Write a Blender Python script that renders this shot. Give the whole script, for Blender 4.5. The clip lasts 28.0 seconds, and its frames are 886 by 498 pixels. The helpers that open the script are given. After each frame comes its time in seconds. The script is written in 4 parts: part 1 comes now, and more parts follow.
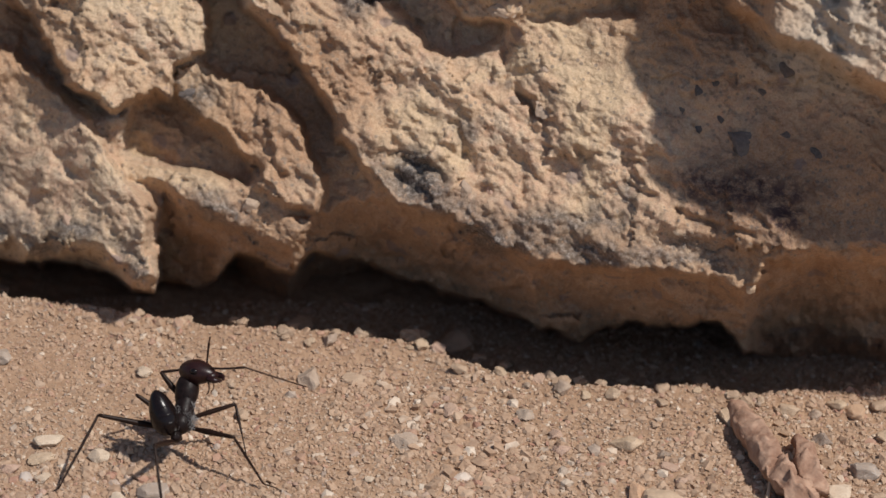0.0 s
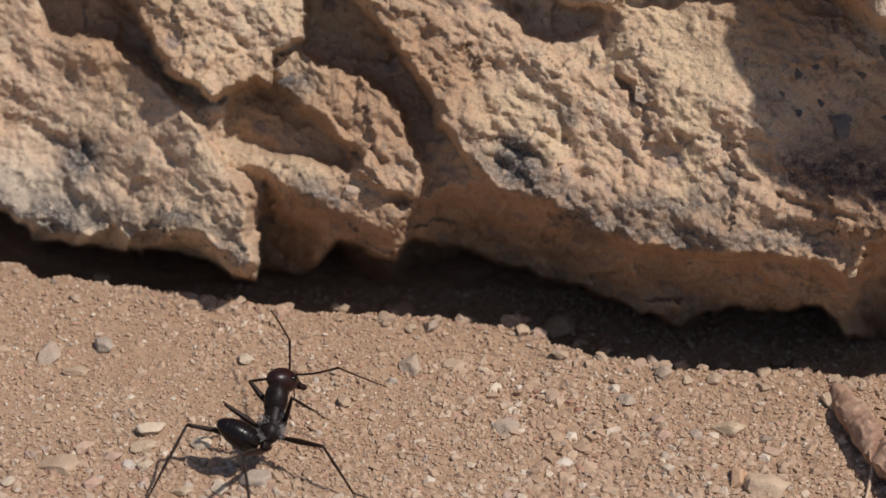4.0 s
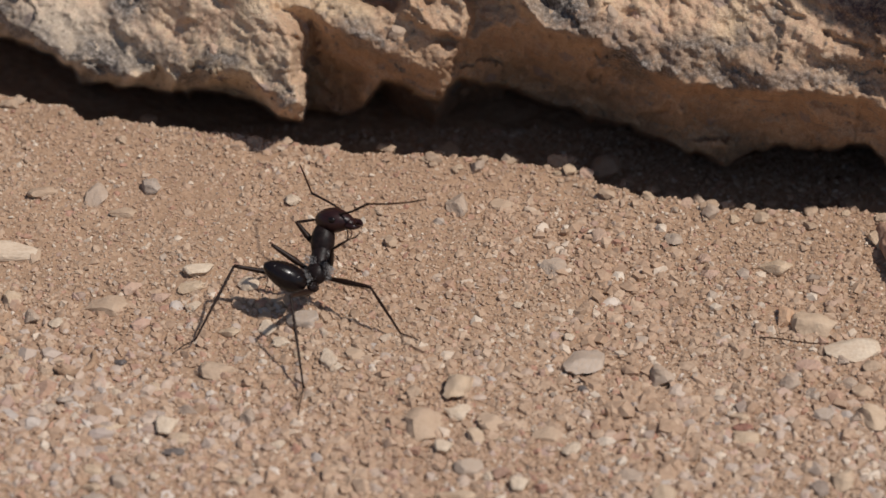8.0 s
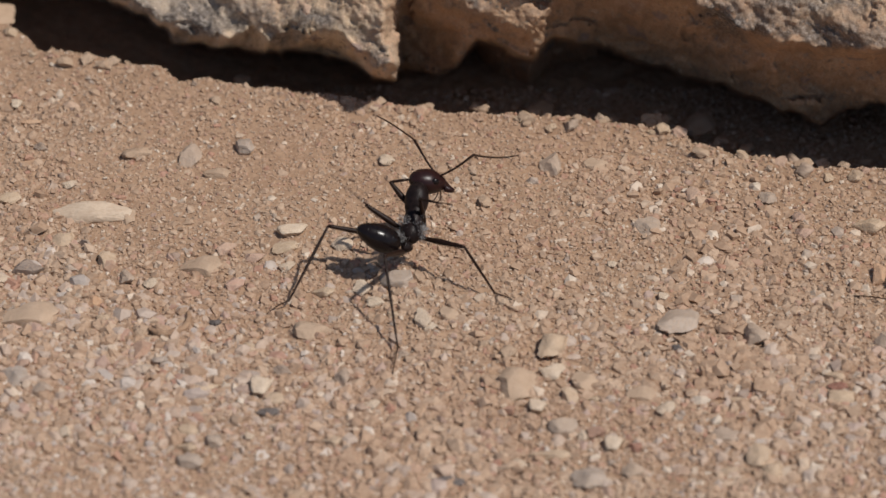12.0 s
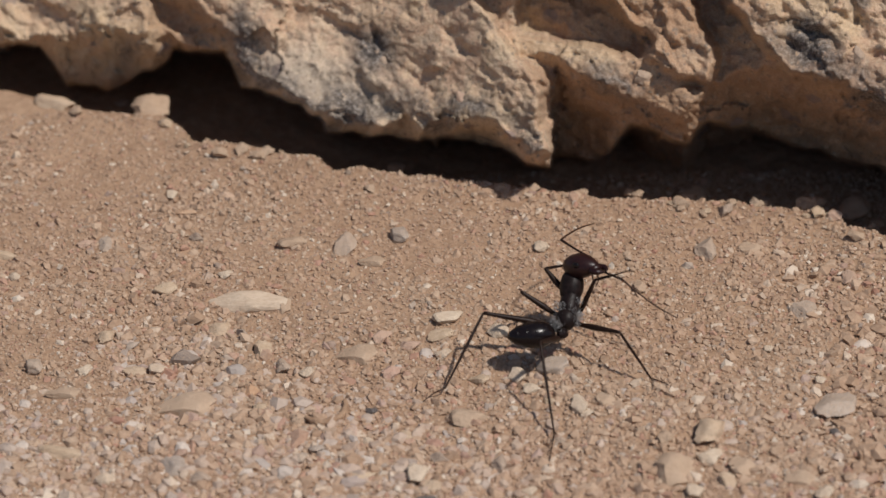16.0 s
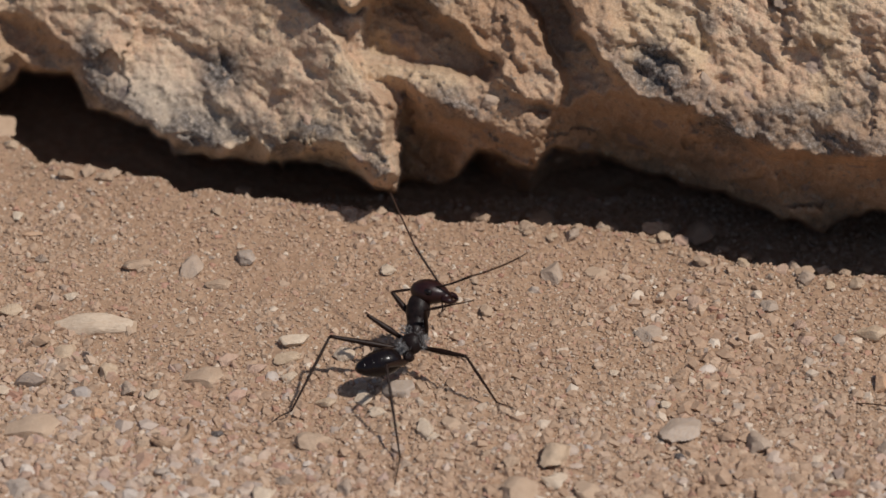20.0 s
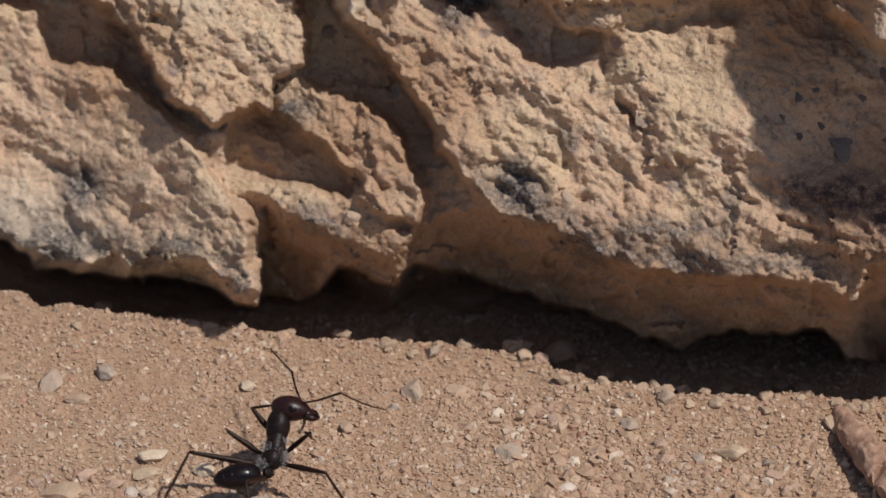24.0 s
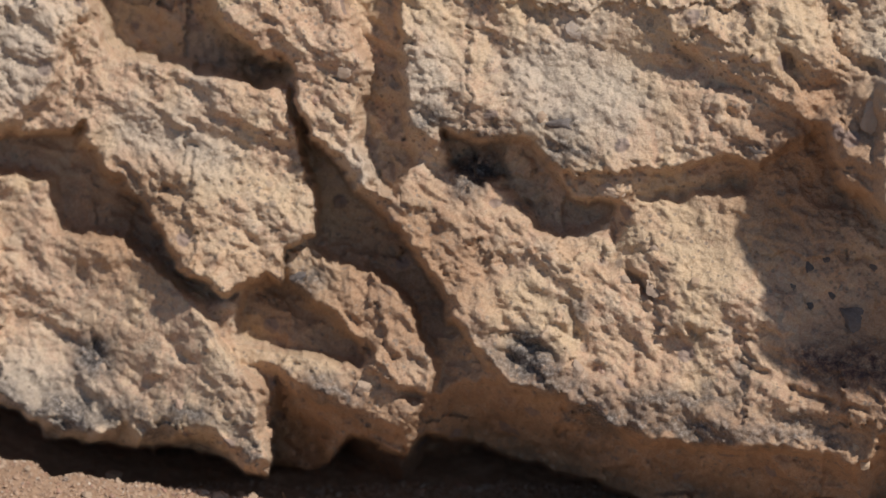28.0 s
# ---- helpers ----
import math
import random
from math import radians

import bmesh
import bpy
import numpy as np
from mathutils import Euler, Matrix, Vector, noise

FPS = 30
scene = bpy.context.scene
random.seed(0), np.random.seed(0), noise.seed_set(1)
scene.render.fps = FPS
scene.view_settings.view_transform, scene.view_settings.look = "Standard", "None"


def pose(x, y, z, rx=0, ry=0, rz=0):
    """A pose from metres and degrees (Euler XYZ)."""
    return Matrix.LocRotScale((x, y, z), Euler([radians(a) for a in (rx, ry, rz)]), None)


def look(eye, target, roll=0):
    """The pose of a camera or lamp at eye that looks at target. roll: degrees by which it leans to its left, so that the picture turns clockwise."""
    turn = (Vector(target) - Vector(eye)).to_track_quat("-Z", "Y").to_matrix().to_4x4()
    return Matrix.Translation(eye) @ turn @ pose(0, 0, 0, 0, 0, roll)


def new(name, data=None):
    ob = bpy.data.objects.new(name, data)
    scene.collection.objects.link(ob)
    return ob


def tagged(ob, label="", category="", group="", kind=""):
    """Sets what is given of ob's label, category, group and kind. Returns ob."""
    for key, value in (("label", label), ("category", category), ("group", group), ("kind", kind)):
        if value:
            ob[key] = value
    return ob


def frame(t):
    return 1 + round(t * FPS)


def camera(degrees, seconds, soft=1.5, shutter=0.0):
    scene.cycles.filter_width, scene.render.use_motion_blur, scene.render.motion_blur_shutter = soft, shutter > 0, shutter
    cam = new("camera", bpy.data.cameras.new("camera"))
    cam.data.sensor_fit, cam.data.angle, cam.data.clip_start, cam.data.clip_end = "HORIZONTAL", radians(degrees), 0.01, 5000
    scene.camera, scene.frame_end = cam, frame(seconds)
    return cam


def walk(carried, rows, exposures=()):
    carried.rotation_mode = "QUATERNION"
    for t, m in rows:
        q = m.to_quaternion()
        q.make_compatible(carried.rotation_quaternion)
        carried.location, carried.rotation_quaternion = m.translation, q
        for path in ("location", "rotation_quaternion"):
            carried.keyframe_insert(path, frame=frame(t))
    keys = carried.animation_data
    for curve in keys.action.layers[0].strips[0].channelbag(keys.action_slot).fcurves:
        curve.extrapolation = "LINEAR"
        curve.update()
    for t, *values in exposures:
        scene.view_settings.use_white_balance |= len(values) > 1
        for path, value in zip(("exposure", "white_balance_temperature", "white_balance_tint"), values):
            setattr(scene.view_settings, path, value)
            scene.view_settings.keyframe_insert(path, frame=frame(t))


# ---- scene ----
# The viewpoint: a hand-held macro camera that only pans and tilts, 27 cm from the ant, 35 degrees above the ground.
# PLAN: a sheet through the ant, square to the first line of sight; 28 units to the millimetre, x right, y down.
LENS = 12.0
FOCAL = 784 / math.tan(radians(LENS / 2))
UNIT = 28000.0
TILT = radians(35)
REACH = FOCAL / UNIT
EYE = Vector((0, -REACH * math.cos(TILT), REACH * math.sin(TILT)))
ANT_X, ANT_Y = 500.0, 1180.0
RIGHT, UP, NEAR = Vector((1, 0, 0)), Vector((0, math.sin(TILT), math.cos(TILT))), Vector((0, -math.cos(TILT), math.sin(TILT)))
# seconds, how far the plan has slid right and down before the lens, and the roll in degrees
SWAY = [
    (0, -200.0, -320.1, 0.63), (0.5, -256.9, -390.0, 0.5), (1, -277.7, -395.6, 0.43), (1.5, -223.8, -409.8, 0.48), (2, -110.6, -351.8, 0.47), (2.5,
    -67.2, -348.4, 0.53), (4.5, -14.6, -347.3, 0.32), (5, -12.4, -428.0, 0.35), (5.5, -31.2, -512.6, 0.28), (6, -22.2, -558.8, 0.3), (6.5, 20.8,
    -576.2, 0.27), (7, -8.4, -612.6, 0.23), (7.5, 9.0, -617.6, 0.19), (8, 59.7, -631.0, 0.15), (8.5, 105.5, -602.4, 0.06), (9, 144.8, -600.2, 0.02),
    (9.5, 210.2, -562.7, 0.03), (10, 236.4, -556.4, -0.06), (10.5, 200.6, -622.8, -0.0), (11, 205.2, -643.1, -0.1), (11.5, 205.9, -703.3, -0.03),
    (13.5, 350.5, -677.0, -0.31), (14, 379.7, -644.7, -0.38), (14.5, 431.1, -644.4, -0.44), (15, 493.9, -621.9, -0.45), (15.5, 500.2, -568.8, -0.57),
    (16, 499.5, -548.0, -0.58), (16.5, 540.9, -514.9, -0.58), (17, 469.7, -581.2, -0.58), (17.5, 398.7, -646.6, -0.63), (18, 335.2, -711.1, -0.6),
    (18.5, 295.6, -621.4, -0.61), (19, 334.6, -459.9, -0.74), (19.5, 322.3, -425.9, -0.4), (20, 227.8, -508.6, -0.33), (20.5, 229.0, -507.3, -0.18),
    (21, 261.9, -431.5, -0.29), (21.5, 172.0, -343.5, -0.23), (22, 87.6, -277.9, -0.23), (22.5, 20.3, -318.7, -0.17), (24.5, -34.9, -298.0, 0.06),
    (25, -53.4, -289.9, 0.21), (25.5, -15.3, -225.8, -0.02), (26, 10.1, -139.7, 0.14), (26.5, 23.7, -107.1, 0.11), (27, 16.9, -96.6, 0.17), (27.5,
    15.3, -21.2, 0.02), (28, -0.0, -0.0, 0.0)]


def sight(x, y):
    """The way from the eye through a place of the plan."""
    return RIGHT * ((x - ANT_X) / FOCAL) + UP * ((ANT_Y - y) / FOCAL) - NEAR


def aim(t, dx, dy, roll):
    way = sight(784 - dx, 441 - dy).normalized()
    side = way.cross(UP).normalized()
    side = side * math.cos(radians(roll)) + side.cross(way) * math.sin(radians(roll))
    return t, Matrix.Translation(EYE) @ Matrix((side, side.cross(way), -way)).transposed().to_4x4()


PATH = [aim(*row) for row in SWAY]
cam = camera(LENS, 28.0, soft=1.5)
cam.data.dof.use_dof, cam.data.dof.focus_distance, cam.data.dof.aperture_fstop = True, REACH + 0.004, 60.0
walk(cam, PATH, exposures=((0.0, 0.06), (5.0, 0.01), (8.0, -0.04), (11.0, -0.08), (14.0, -0.13), (17.0, -0.12), (20.0, -0.16), (22.0, -0.12), (25.0, -0.01), (28.0, 0.04)))

# ---- light: a high hard sun from the right and the viewer's side, blue sky ----
SUN = Vector((0.50, -0.33, 0.98)).normalized()
world = bpy.data.worlds.new("sky")
scene.world = world
world.use_nodes = True
sky = world.node_tree.nodes.new("ShaderNodeTexSky")
sky.sky_type, sky.sun_disc = "NISHITA", False
sky.sun_elevation, sky.sun_rotation = math.asin(SUN.z), math.atan2(SUN.x, SUN.y)
background = world.node_tree.nodes["Background"]
world.node_tree.links.new(sky.outputs[0], background.inputs[0])
background.inputs[1].default_value = 0.078
sun = new("sun", bpy.data.lights.new("sun", "SUN"))
sun.data.energy, sun.data.angle, sun.data.color = 3.7, radians(2.0), (1.0, 0.955, 0.90)
sun.matrix_world = look(SUN * 3, (0, 0, 0))


# ---- from the plan to the world ----
def on_ground(x, y, z=0.0):
    """The place at height z (millimetres) that covers x, y of the plan."""
    d = sight(x, y)
    return EYE + d * ((z * 0.001 - EYE.z) / d.z)


# ---- seeded noise on arrays ----
def lattice(ix, iy, seed):
    n = (ix.astype(np.int64) * 374761393 + iy.astype(np.int64) * 668265263 + seed * 1442695041) & 0x7FFFFFFF
    n = ((n ^ (n >> 13)) * 1274126177) & 0x7FFFFFFF
    n = ((n ^ (n >> 16)) * 1911520717) & 0x7FFFFFFF
    return ((n ^ (n >> 11)) & 0xFFFFF) / 1048575.0


def value_noise(x, y, seed=0):
    ix, iy = np.floor(x), np.floor(y)
    fx, fy = x - ix, y - iy
    fx, fy = fx * fx * fx * (fx * (fx * 6 - 15) + 10), fy * fy * fy * (fy * (fy * 6 - 15) + 10)
    a, b = lattice(ix, iy, seed), lattice(ix + 1, iy, seed)
    c, d = lattice(ix, iy + 1, seed), lattice(ix + 1, iy + 1, seed)
    return (a + (b - a) * fx) * (1 - fy) + (c + (d - c) * fx) * fy


def fbm(x, y, size, octaves=4, seed=0, gain=0.5):
    """About -1 to 1, with features of the given size."""
    total, amp, weight = 0, 1.0, 0.0
    for k in range(octaves):
        u, v = x / size, y / size
        total = total + amp * (value_noise(u * 0.8 + v * 0.6, v * 0.8 - u * 0.6, seed + k * 17) * 2 - 1)
        weight, amp, size = weight + amp, amp * gain, size / 2.03
    return total / weight * 1.6


def ridged(x, y, size, octaves=4, seed=0):
    total, amp, weight = 0, 1.0, 0.0
    for k in range(octaves):
        n = value_noise(x / size * 0.9 + y / size * 0.43, y / size * 0.9 - x / size * 0.43, seed + k * 29)
        total = total + amp * (1 - np.abs(n * 2 - 1) * 2)
        weight, amp, size = weight + amp, amp * 0.55, size / 2.1
    return total / weight


def cells(x, y, size, seed=0):
    """Distance to the nearest and the second scattered point, and the nearest one's number."""
    u, v = x / size, y / size
    ix, iy = np.floor(u), np.floor(v)
    best, second, mark = np.full(u.shape, 9.0), np.full(u.shape, 9.0), np.zeros(u.shape)
    for i in (-1, 0, 1):
        for j in (-1, 0, 1):
            cx, cy = ix + i, iy + j
            d = np.hypot(cx + lattice(cx, cy, seed) - u, cy + lattice(cx, cy, seed + 7) - v)
            nearer = d < best
            second = np.where(nearer, best, np.minimum(second, d))
            mark = np.where(nearer, lattice(cx, cy, seed + 13), mark)
            best = np.where(nearer, d, best)
    return best, second, mark


def facets(x, y, size, seed=0, slant=0.85, dome=0.6):
    """Broken stone: the highest of many tilted planes, about 0 to 1."""
    u, v = x / size, y / size
    ix, iy = np.floor(u), np.floor(v)
    top = np.full(u.shape, -9.0)
    for i in (-1, 0, 1):
        for j in (-1, 0, 1):
            cx, cy = ix + i, iy + j
            du, dv = u - cx - lattice(cx, cy, seed), v - cy - lattice(cx, cy, seed + 7)
            plane = lattice(cx, cy, seed + 13) * 0.6 + ((lattice(cx, cy, seed + 19) - 0.5) * du + (lattice(cx, cy, seed + 23) - 0.5) * dv) * 2 * slant
            top = np.maximum(top, plane - dome * np.hypot(du, dv))
    return top


def inside(x, y, outline):
    """Signed distance to an outline of the plan, positive within."""
    far, within = np.full(x.shape, 1e9), np.zeros(x.shape, bool)
    for (x0, y0), (x1, y1) in zip(outline, outline[1:] + outline[:1]):
        ex, ey = x1 - x0, y1 - y0
        t = np.clip(((x - x0) * ex + (y - y0) * ey) / (ex * ex + ey * ey), 0, 1)
        far = np.minimum(far, np.hypot(x - x0 - t * ex, y - y0 - t * ey))
        if y0 != y1:
            within ^= ((y0 > y) != (y1 > y)) & (x < ex * (y - y0) / ey + x0)
    return np.where(within, far, -far)


def ramp(d, soft):
    s = np.clip(d / soft * 0.5 + 0.5, 0, 1)
    return s * s * (3 - 2 * s)


# ---- mesh helpers ----
def part(name, bm, material, parent=None, label="", smooth=True):
    data = bpy.data.meshes.new(name)
    bm.to_mesh(data)
    bm.free()
    if smooth:
        data.shade_smooth()
    data.materials.append(material)
    ob = new(name, data)
    ob.parent = parent
    return tagged(ob, label)


def sheet(name, points, material, closed=False):
    """A grid of points (rows, columns, 3) as one mesh object."""
    rows, columns = points.shape[:2]
    index = np.arange(rows * columns).reshape(rows, columns)
    quads = np.stack([index[:-1, :-1], index[1:, :-1], index[1:, 1:], index[:-1, 1:]], -1).reshape(-1, 4)
    data = bpy.data.meshes.new(name)
    data.vertices.add(rows * columns)
    data.vertices.foreach_set("co", points.astype(np.float32).ravel())
    data.loops.add(quads.size)
    data.loops.foreach_set("vertex_index", quads.astype(np.int32).ravel())
    data.polygons.add(len(quads))
    data.polygons.foreach_set("loop_start", np.arange(0, quads.size, 4, dtype=np.int32))
    data.update(calc_edges=True)
    data.shade_smooth()
    data.materials.append(material)
    return new(name, data)


def stain(ob, name, values):
    ob.data.attributes.new(name, "FLOAT", "POINT").data.foreach_set("value", values.astype(np.float32).ravel())


# ---- materials ----
def shader(name):
    material = bpy.data.materials.new(name)
    material.use_nodes = True
    tree = material.node_tree
    return material, tree, tree.nodes["Principled BSDF"]


def noise_node(tree, scale, detail=5.0, rough=0.55, distort=0.0):
    made = tree.nodes.new("ShaderNodeTexNoise")
    made.inputs["Scale"].default_value, made.inputs["Detail"].default_value = scale, detail
    made.inputs["Roughness"].default_value, made.inputs["Distortion"].default_value = rough, distort
    tree.links.new(place_node(tree).outputs["Object"], made.inputs["Vector"])
    return made


def place_node(tree):
    for n in tree.nodes:
        if n.bl_idname == "ShaderNodeTexCoord":
            return n
    return tree.nodes.new("ShaderNodeTexCoord")


def cell_node(tree, scale):
    made = tree.nodes.new("ShaderNodeTexVoronoi")
    made.inputs["Scale"].default_value = scale
    tree.links.new(place_node(tree).outputs["Object"], made.inputs["Vector"])
    return made


def steps(tree, source, stops):
    made = tree.nodes.new("ShaderNodeValToRGB")
    ramp_ = made.color_ramp
    while len(ramp_.elements) < len(stops):
        ramp_.elements.new(0.5)
    for element, (at, colour) in zip(ramp_.elements, stops):
        element.position = at
        element.color = (*colour, 1) if len(colour) == 3 else colour
    tree.links.new(source, made.inputs[0])
    return made.outputs[0]


def grey(v):
    return (v, v, v)


def blend(tree, amount, a, b, mode="MIX"):
    made = tree.nodes.new("ShaderNodeMix")
    made.data_type, made.blend_type = "RGBA", mode
    for socket, value in ((made.inputs[0], amount), (made.inputs[6], a), (made.inputs[7], b)):
        if isinstance(value, bpy.types.NodeSocket):
            tree.links.new(value, socket)
        elif isinstance(value, tuple):
            socket.default_value = (*value, 1)
        else:
            socket.default_value = value
    return made.outputs[2]


def relief(tree, shade, height, distance, strength=1.0, before=None):
    bump = tree.nodes.new("ShaderNodeBump")
    bump.inputs["Strength"].default_value, bump.inputs["Distance"].default_value = strength, distance
    tree.links.new(height, bump.inputs["Height"])
    if before:
        tree.links.new(before, bump.inputs["Normal"])
    tree.links.new(bump.outputs[0], shade.inputs["Normal"])
    return bump.outputs[0]


def attribute(tree, name):
    made = tree.nodes.new("ShaderNodeAttribute")
    made.attribute_name = name
    return made.outputs["Fac"]


def rock_material():
    material, tree, shade = shader("tan_conglomerate_rock")
    large, small, fine = noise_node(tree, 90, 5), noise_node(tree, 420, 6, 0.6), noise_node(tree, 2200, 4, 0.6)
    grain = noise_node(tree, 6500, 3, 0.7)
    colour = steps(tree, large.outputs[0], [(0.32, (0.525, 0.34, 0.212)), (0.52, (0.555, 0.378, 0.242)), (0.7, (0.58, 0.42, 0.285))])
    pale = steps(tree, small.outputs[0], [(0.48, grey(0)), (0.66, grey(1))])
    colour = blend(tree, pale, colour, (0.60, 0.45, 0.318))
    veins = noise_node(tree, 300, 5, 0.6, 1.5)
    colour = blend(tree, steps(tree, veins.outputs[0], [(0.43, grey(0)), (0.5, grey(0.7)), (0.57, grey(0))]), colour, (0.51, 0.295, 0.19))
    yellow = noise_node(tree, 130, 4, 0.6, 0.6)
    colour = blend(tree, steps(tree, yellow.outputs[0], [(0.47, grey(0)), (0.6, grey(0.75))]), colour, (0.60, 0.44, 0.272))
    colour = blend(tree, attribute(tree, "grey"), colour, (0.52, 0.44, 0.35))
    # red-brown stone of undersides and recesses, with their shade deepened in the colour
    brown_noise = noise_node(tree, 260, 6, 0.7)
    colour = blend(tree, attribute(tree, "shade_brown"), colour, steps(tree, brown_noise.outputs[0], [(0.34, (0.17, 0.105, 0.07)), (0.47, (0.335, 0.168, 0.08)), (0.62, (0.42, 0.235, 0.125))]))
    # small dark grains set in the stone
    specks, patch = cell_node(tree, 620), noise_node(tree, 160, 3)
    dots = steps(tree, specks.outputs["Distance"], [(0.15, grey(0.8)), (0.21, grey(0))])
    some = steps(tree, patch.outputs[0], [(0.42, grey(0)), (0.58, grey(0.75))])
    dots = blend(tree, 1.0, dots, some, "MULTIPLY")
    colour = blend(tree, dots, colour, (0.16, 0.12, 0.103))
    chips, where = cell_node(tree, 1900), noise_node(tree, 240, 4)
    pits = steps(tree, chips.outputs["Distance"], [(0.2, grey(1)), (0.3, grey(0))])
    pits = blend(tree, 1.0, pits, steps(tree, where.outputs[0], [(0.4, grey(0)), (0.56, grey(0.85))]), "MULTIPLY")
    colour = blend(tree, pits, colour, (0.18, 0.135, 0.105))
    colour = blend(tree, 0.25, colour, steps(tree, grain.outputs[0], [(0.35, (0.30, 0.21, 0.14)), (0.65, (0.74, 0.62, 0.48))]))
    clasts = cell_node(tree, 330)
    lumps = steps(tree, clasts.outputs["Distance"], [(0.17, grey(0.7)), (0.22, grey(0))])
    rare = steps(tree, clasts.outputs["Color"], [(0.52, grey(0)), (0.56, grey(1))])
    colour = blend(tree, blend(tree, 1.0, lumps, rare, "MULTIPLY"), colour, (0.25, 0.19, 0.171))
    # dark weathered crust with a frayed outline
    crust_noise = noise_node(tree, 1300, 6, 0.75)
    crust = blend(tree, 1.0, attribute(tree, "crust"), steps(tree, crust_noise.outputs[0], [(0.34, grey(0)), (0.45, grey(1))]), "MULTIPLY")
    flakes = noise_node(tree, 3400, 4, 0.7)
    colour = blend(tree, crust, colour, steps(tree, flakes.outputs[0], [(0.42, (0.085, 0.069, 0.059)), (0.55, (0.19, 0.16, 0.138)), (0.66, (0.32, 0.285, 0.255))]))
    plum = blend(tree, 1.0, attribute(tree, "plum"), steps(tree, crust_noise.outputs[0], [(0.36, grey(0)), (0.55, grey(1))]), "MULTIPLY")
    colour = blend(tree, plum, colour, (0.075, 0.045, 0.045))
    tree.links.new(colour, shade.inputs["Base Color"])
    shade.inputs["Roughness"].default_value = 0.88
    shade.inputs["Specular IOR Level"].default_value = 0.25
    first = relief(tree, shade, small.outputs[0], 0.0001, 0.7)
    second = relief(tree, shade, fine.outputs[0], 0.00016, 0.95, first)
    relief(tree, shade, grain.outputs[0], 0.0001, 1.0, second)
    return material


def sand_material():
    material, tree, shade = shader("pale_brown_sand")
    large, small, fine = noise_node(tree, 60, 4), noise_node(tree, 1500, 5, 0.6), noise_node(tree, 5200, 4, 0.65)
    colour = steps(tree, large.outputs[0], [(0.35, (0.352, 0.22, 0.137)), (0.65, (0.403, 0.26, 0.167))])
    colour = blend(tree, 0.5, colour, steps(tree, small.outputs[0], [(0.35, (0.252, 0.155, 0.096)), (0.65, (0.467, 0.318, 0.211))]))
    tree.links.new(colour, shade.inputs["Base Color"])
    shade.inputs["Roughness"].default_value = 0.95
    shade.inputs["Specular IOR Level"].default_value = 0.2
    first = relief(tree, shade, small.outputs[0], 0.00025, 0.8)
    relief(tree, shade, fine.outputs[0], 0.0001, 0.8, first)
    return material


def grain_material():
    """Every grain takes its own tint."""
    material, tree, shade = shader("sand_grains")
    island = tree.nodes.new("ShaderNodeNewGeometry").outputs["Random Per Island"]
    colour = steps(tree, island, [(0.0, (0.304, 0.195, 0.123)), (0.3, (0.389, 0.256, 0.167)), (0.6, (0.43, 0.292, 0.197)), (0.78, (0.514, 0.379, 0.271)),
                                  (0.85, (0.42, 0.235, 0.165)), (0.885, (0.36, 0.16, 0.11)), (0.915, (0.33, 0.29, 0.255)), (0.945, (0.588, 0.461, 0.345)), (1.0, (0.76, 0.67, 0.55))])
    patch = noise_node(tree, 110, 4)
    colour = blend(tree, steps(tree, patch.outputs[0], [(0.38, grey(0.4)), (0.5, grey(0)), (0.64, grey(0.35))]), colour, steps(tree, patch.outputs[0], [(0.49, (0.41, 0.265, 0.18)), (0.51, (0.47, 0.36, 0.265))]))
    fine = noise_node(tree, 4000, 3)
    colour = blend(tree, 0.35, colour, steps(tree, fine.outputs[0], [(0.35, (0.281, 0.176, 0.114)), (0.65, (0.514, 0.37, 0.264))]))
    tree.links.new(colour, shade.inputs["Base Color"])
    shade.inputs["Roughness"].default_value = 0.85
    shade.inputs["Specular IOR Level"].default_value = 0.3
    relief(tree, shade, fine.outputs[0], 0.00006, 0.7)
    return material


def stone_material(name, colour, other, gloss=0.85, dusty=0.7):
    """For stones whose own space spans about one unit."""
    material, tree, shade = shader(name)
    big, fine = noise_node(tree, 1.6, 6, 0.62), noise_node(tree, 9, 5, 0.65)
    own = tree.nodes.new("ShaderNodeObjectInfo").outputs["Random"]
    tint = steps(tree, big.outputs[0], [(0.36, colour), (0.66, other)])
    tint = blend(tree, steps(tree, own, [(0.0, grey(0)), (1.0, grey(dusty * 0.7))]), tint, (0.52, 0.38, 0.27))
    dust = steps(tree, fine.outputs[0], [(0.45, grey(0)), (0.7, grey(dusty))])
    tree.links.new(blend(tree, dust, tint, (0.47, 0.335, 0.235)), shade.inputs["Base Color"])
    shade.inputs["Roughness"].default_value = gloss
    shade.inputs["Specular IOR Level"].default_value = 0.25
    first = relief(tree, shade, big.outputs[0], 0.0002, 0.7)
    relief(tree, shade, fine.outputs[0], 0.00008, 0.8, first)
    return material


def plain(name, colour, other, rough, scale=1500, bump=0.00005, spec=0.4):
    material, tree, shade = shader(name)
    n = noise_node(tree, scale, 4)
    tree.links.new(steps(tree, n.outputs[0], [(0.35, colour), (0.65, other)]), shade.inputs["Base Color"])
    shade.inputs["Roughness"].default_value = rough
    shade.inputs["Specular IOR Level"].default_value = spec
    relief(tree, shade, n.outputs[0], bump, 0.6)
    return material


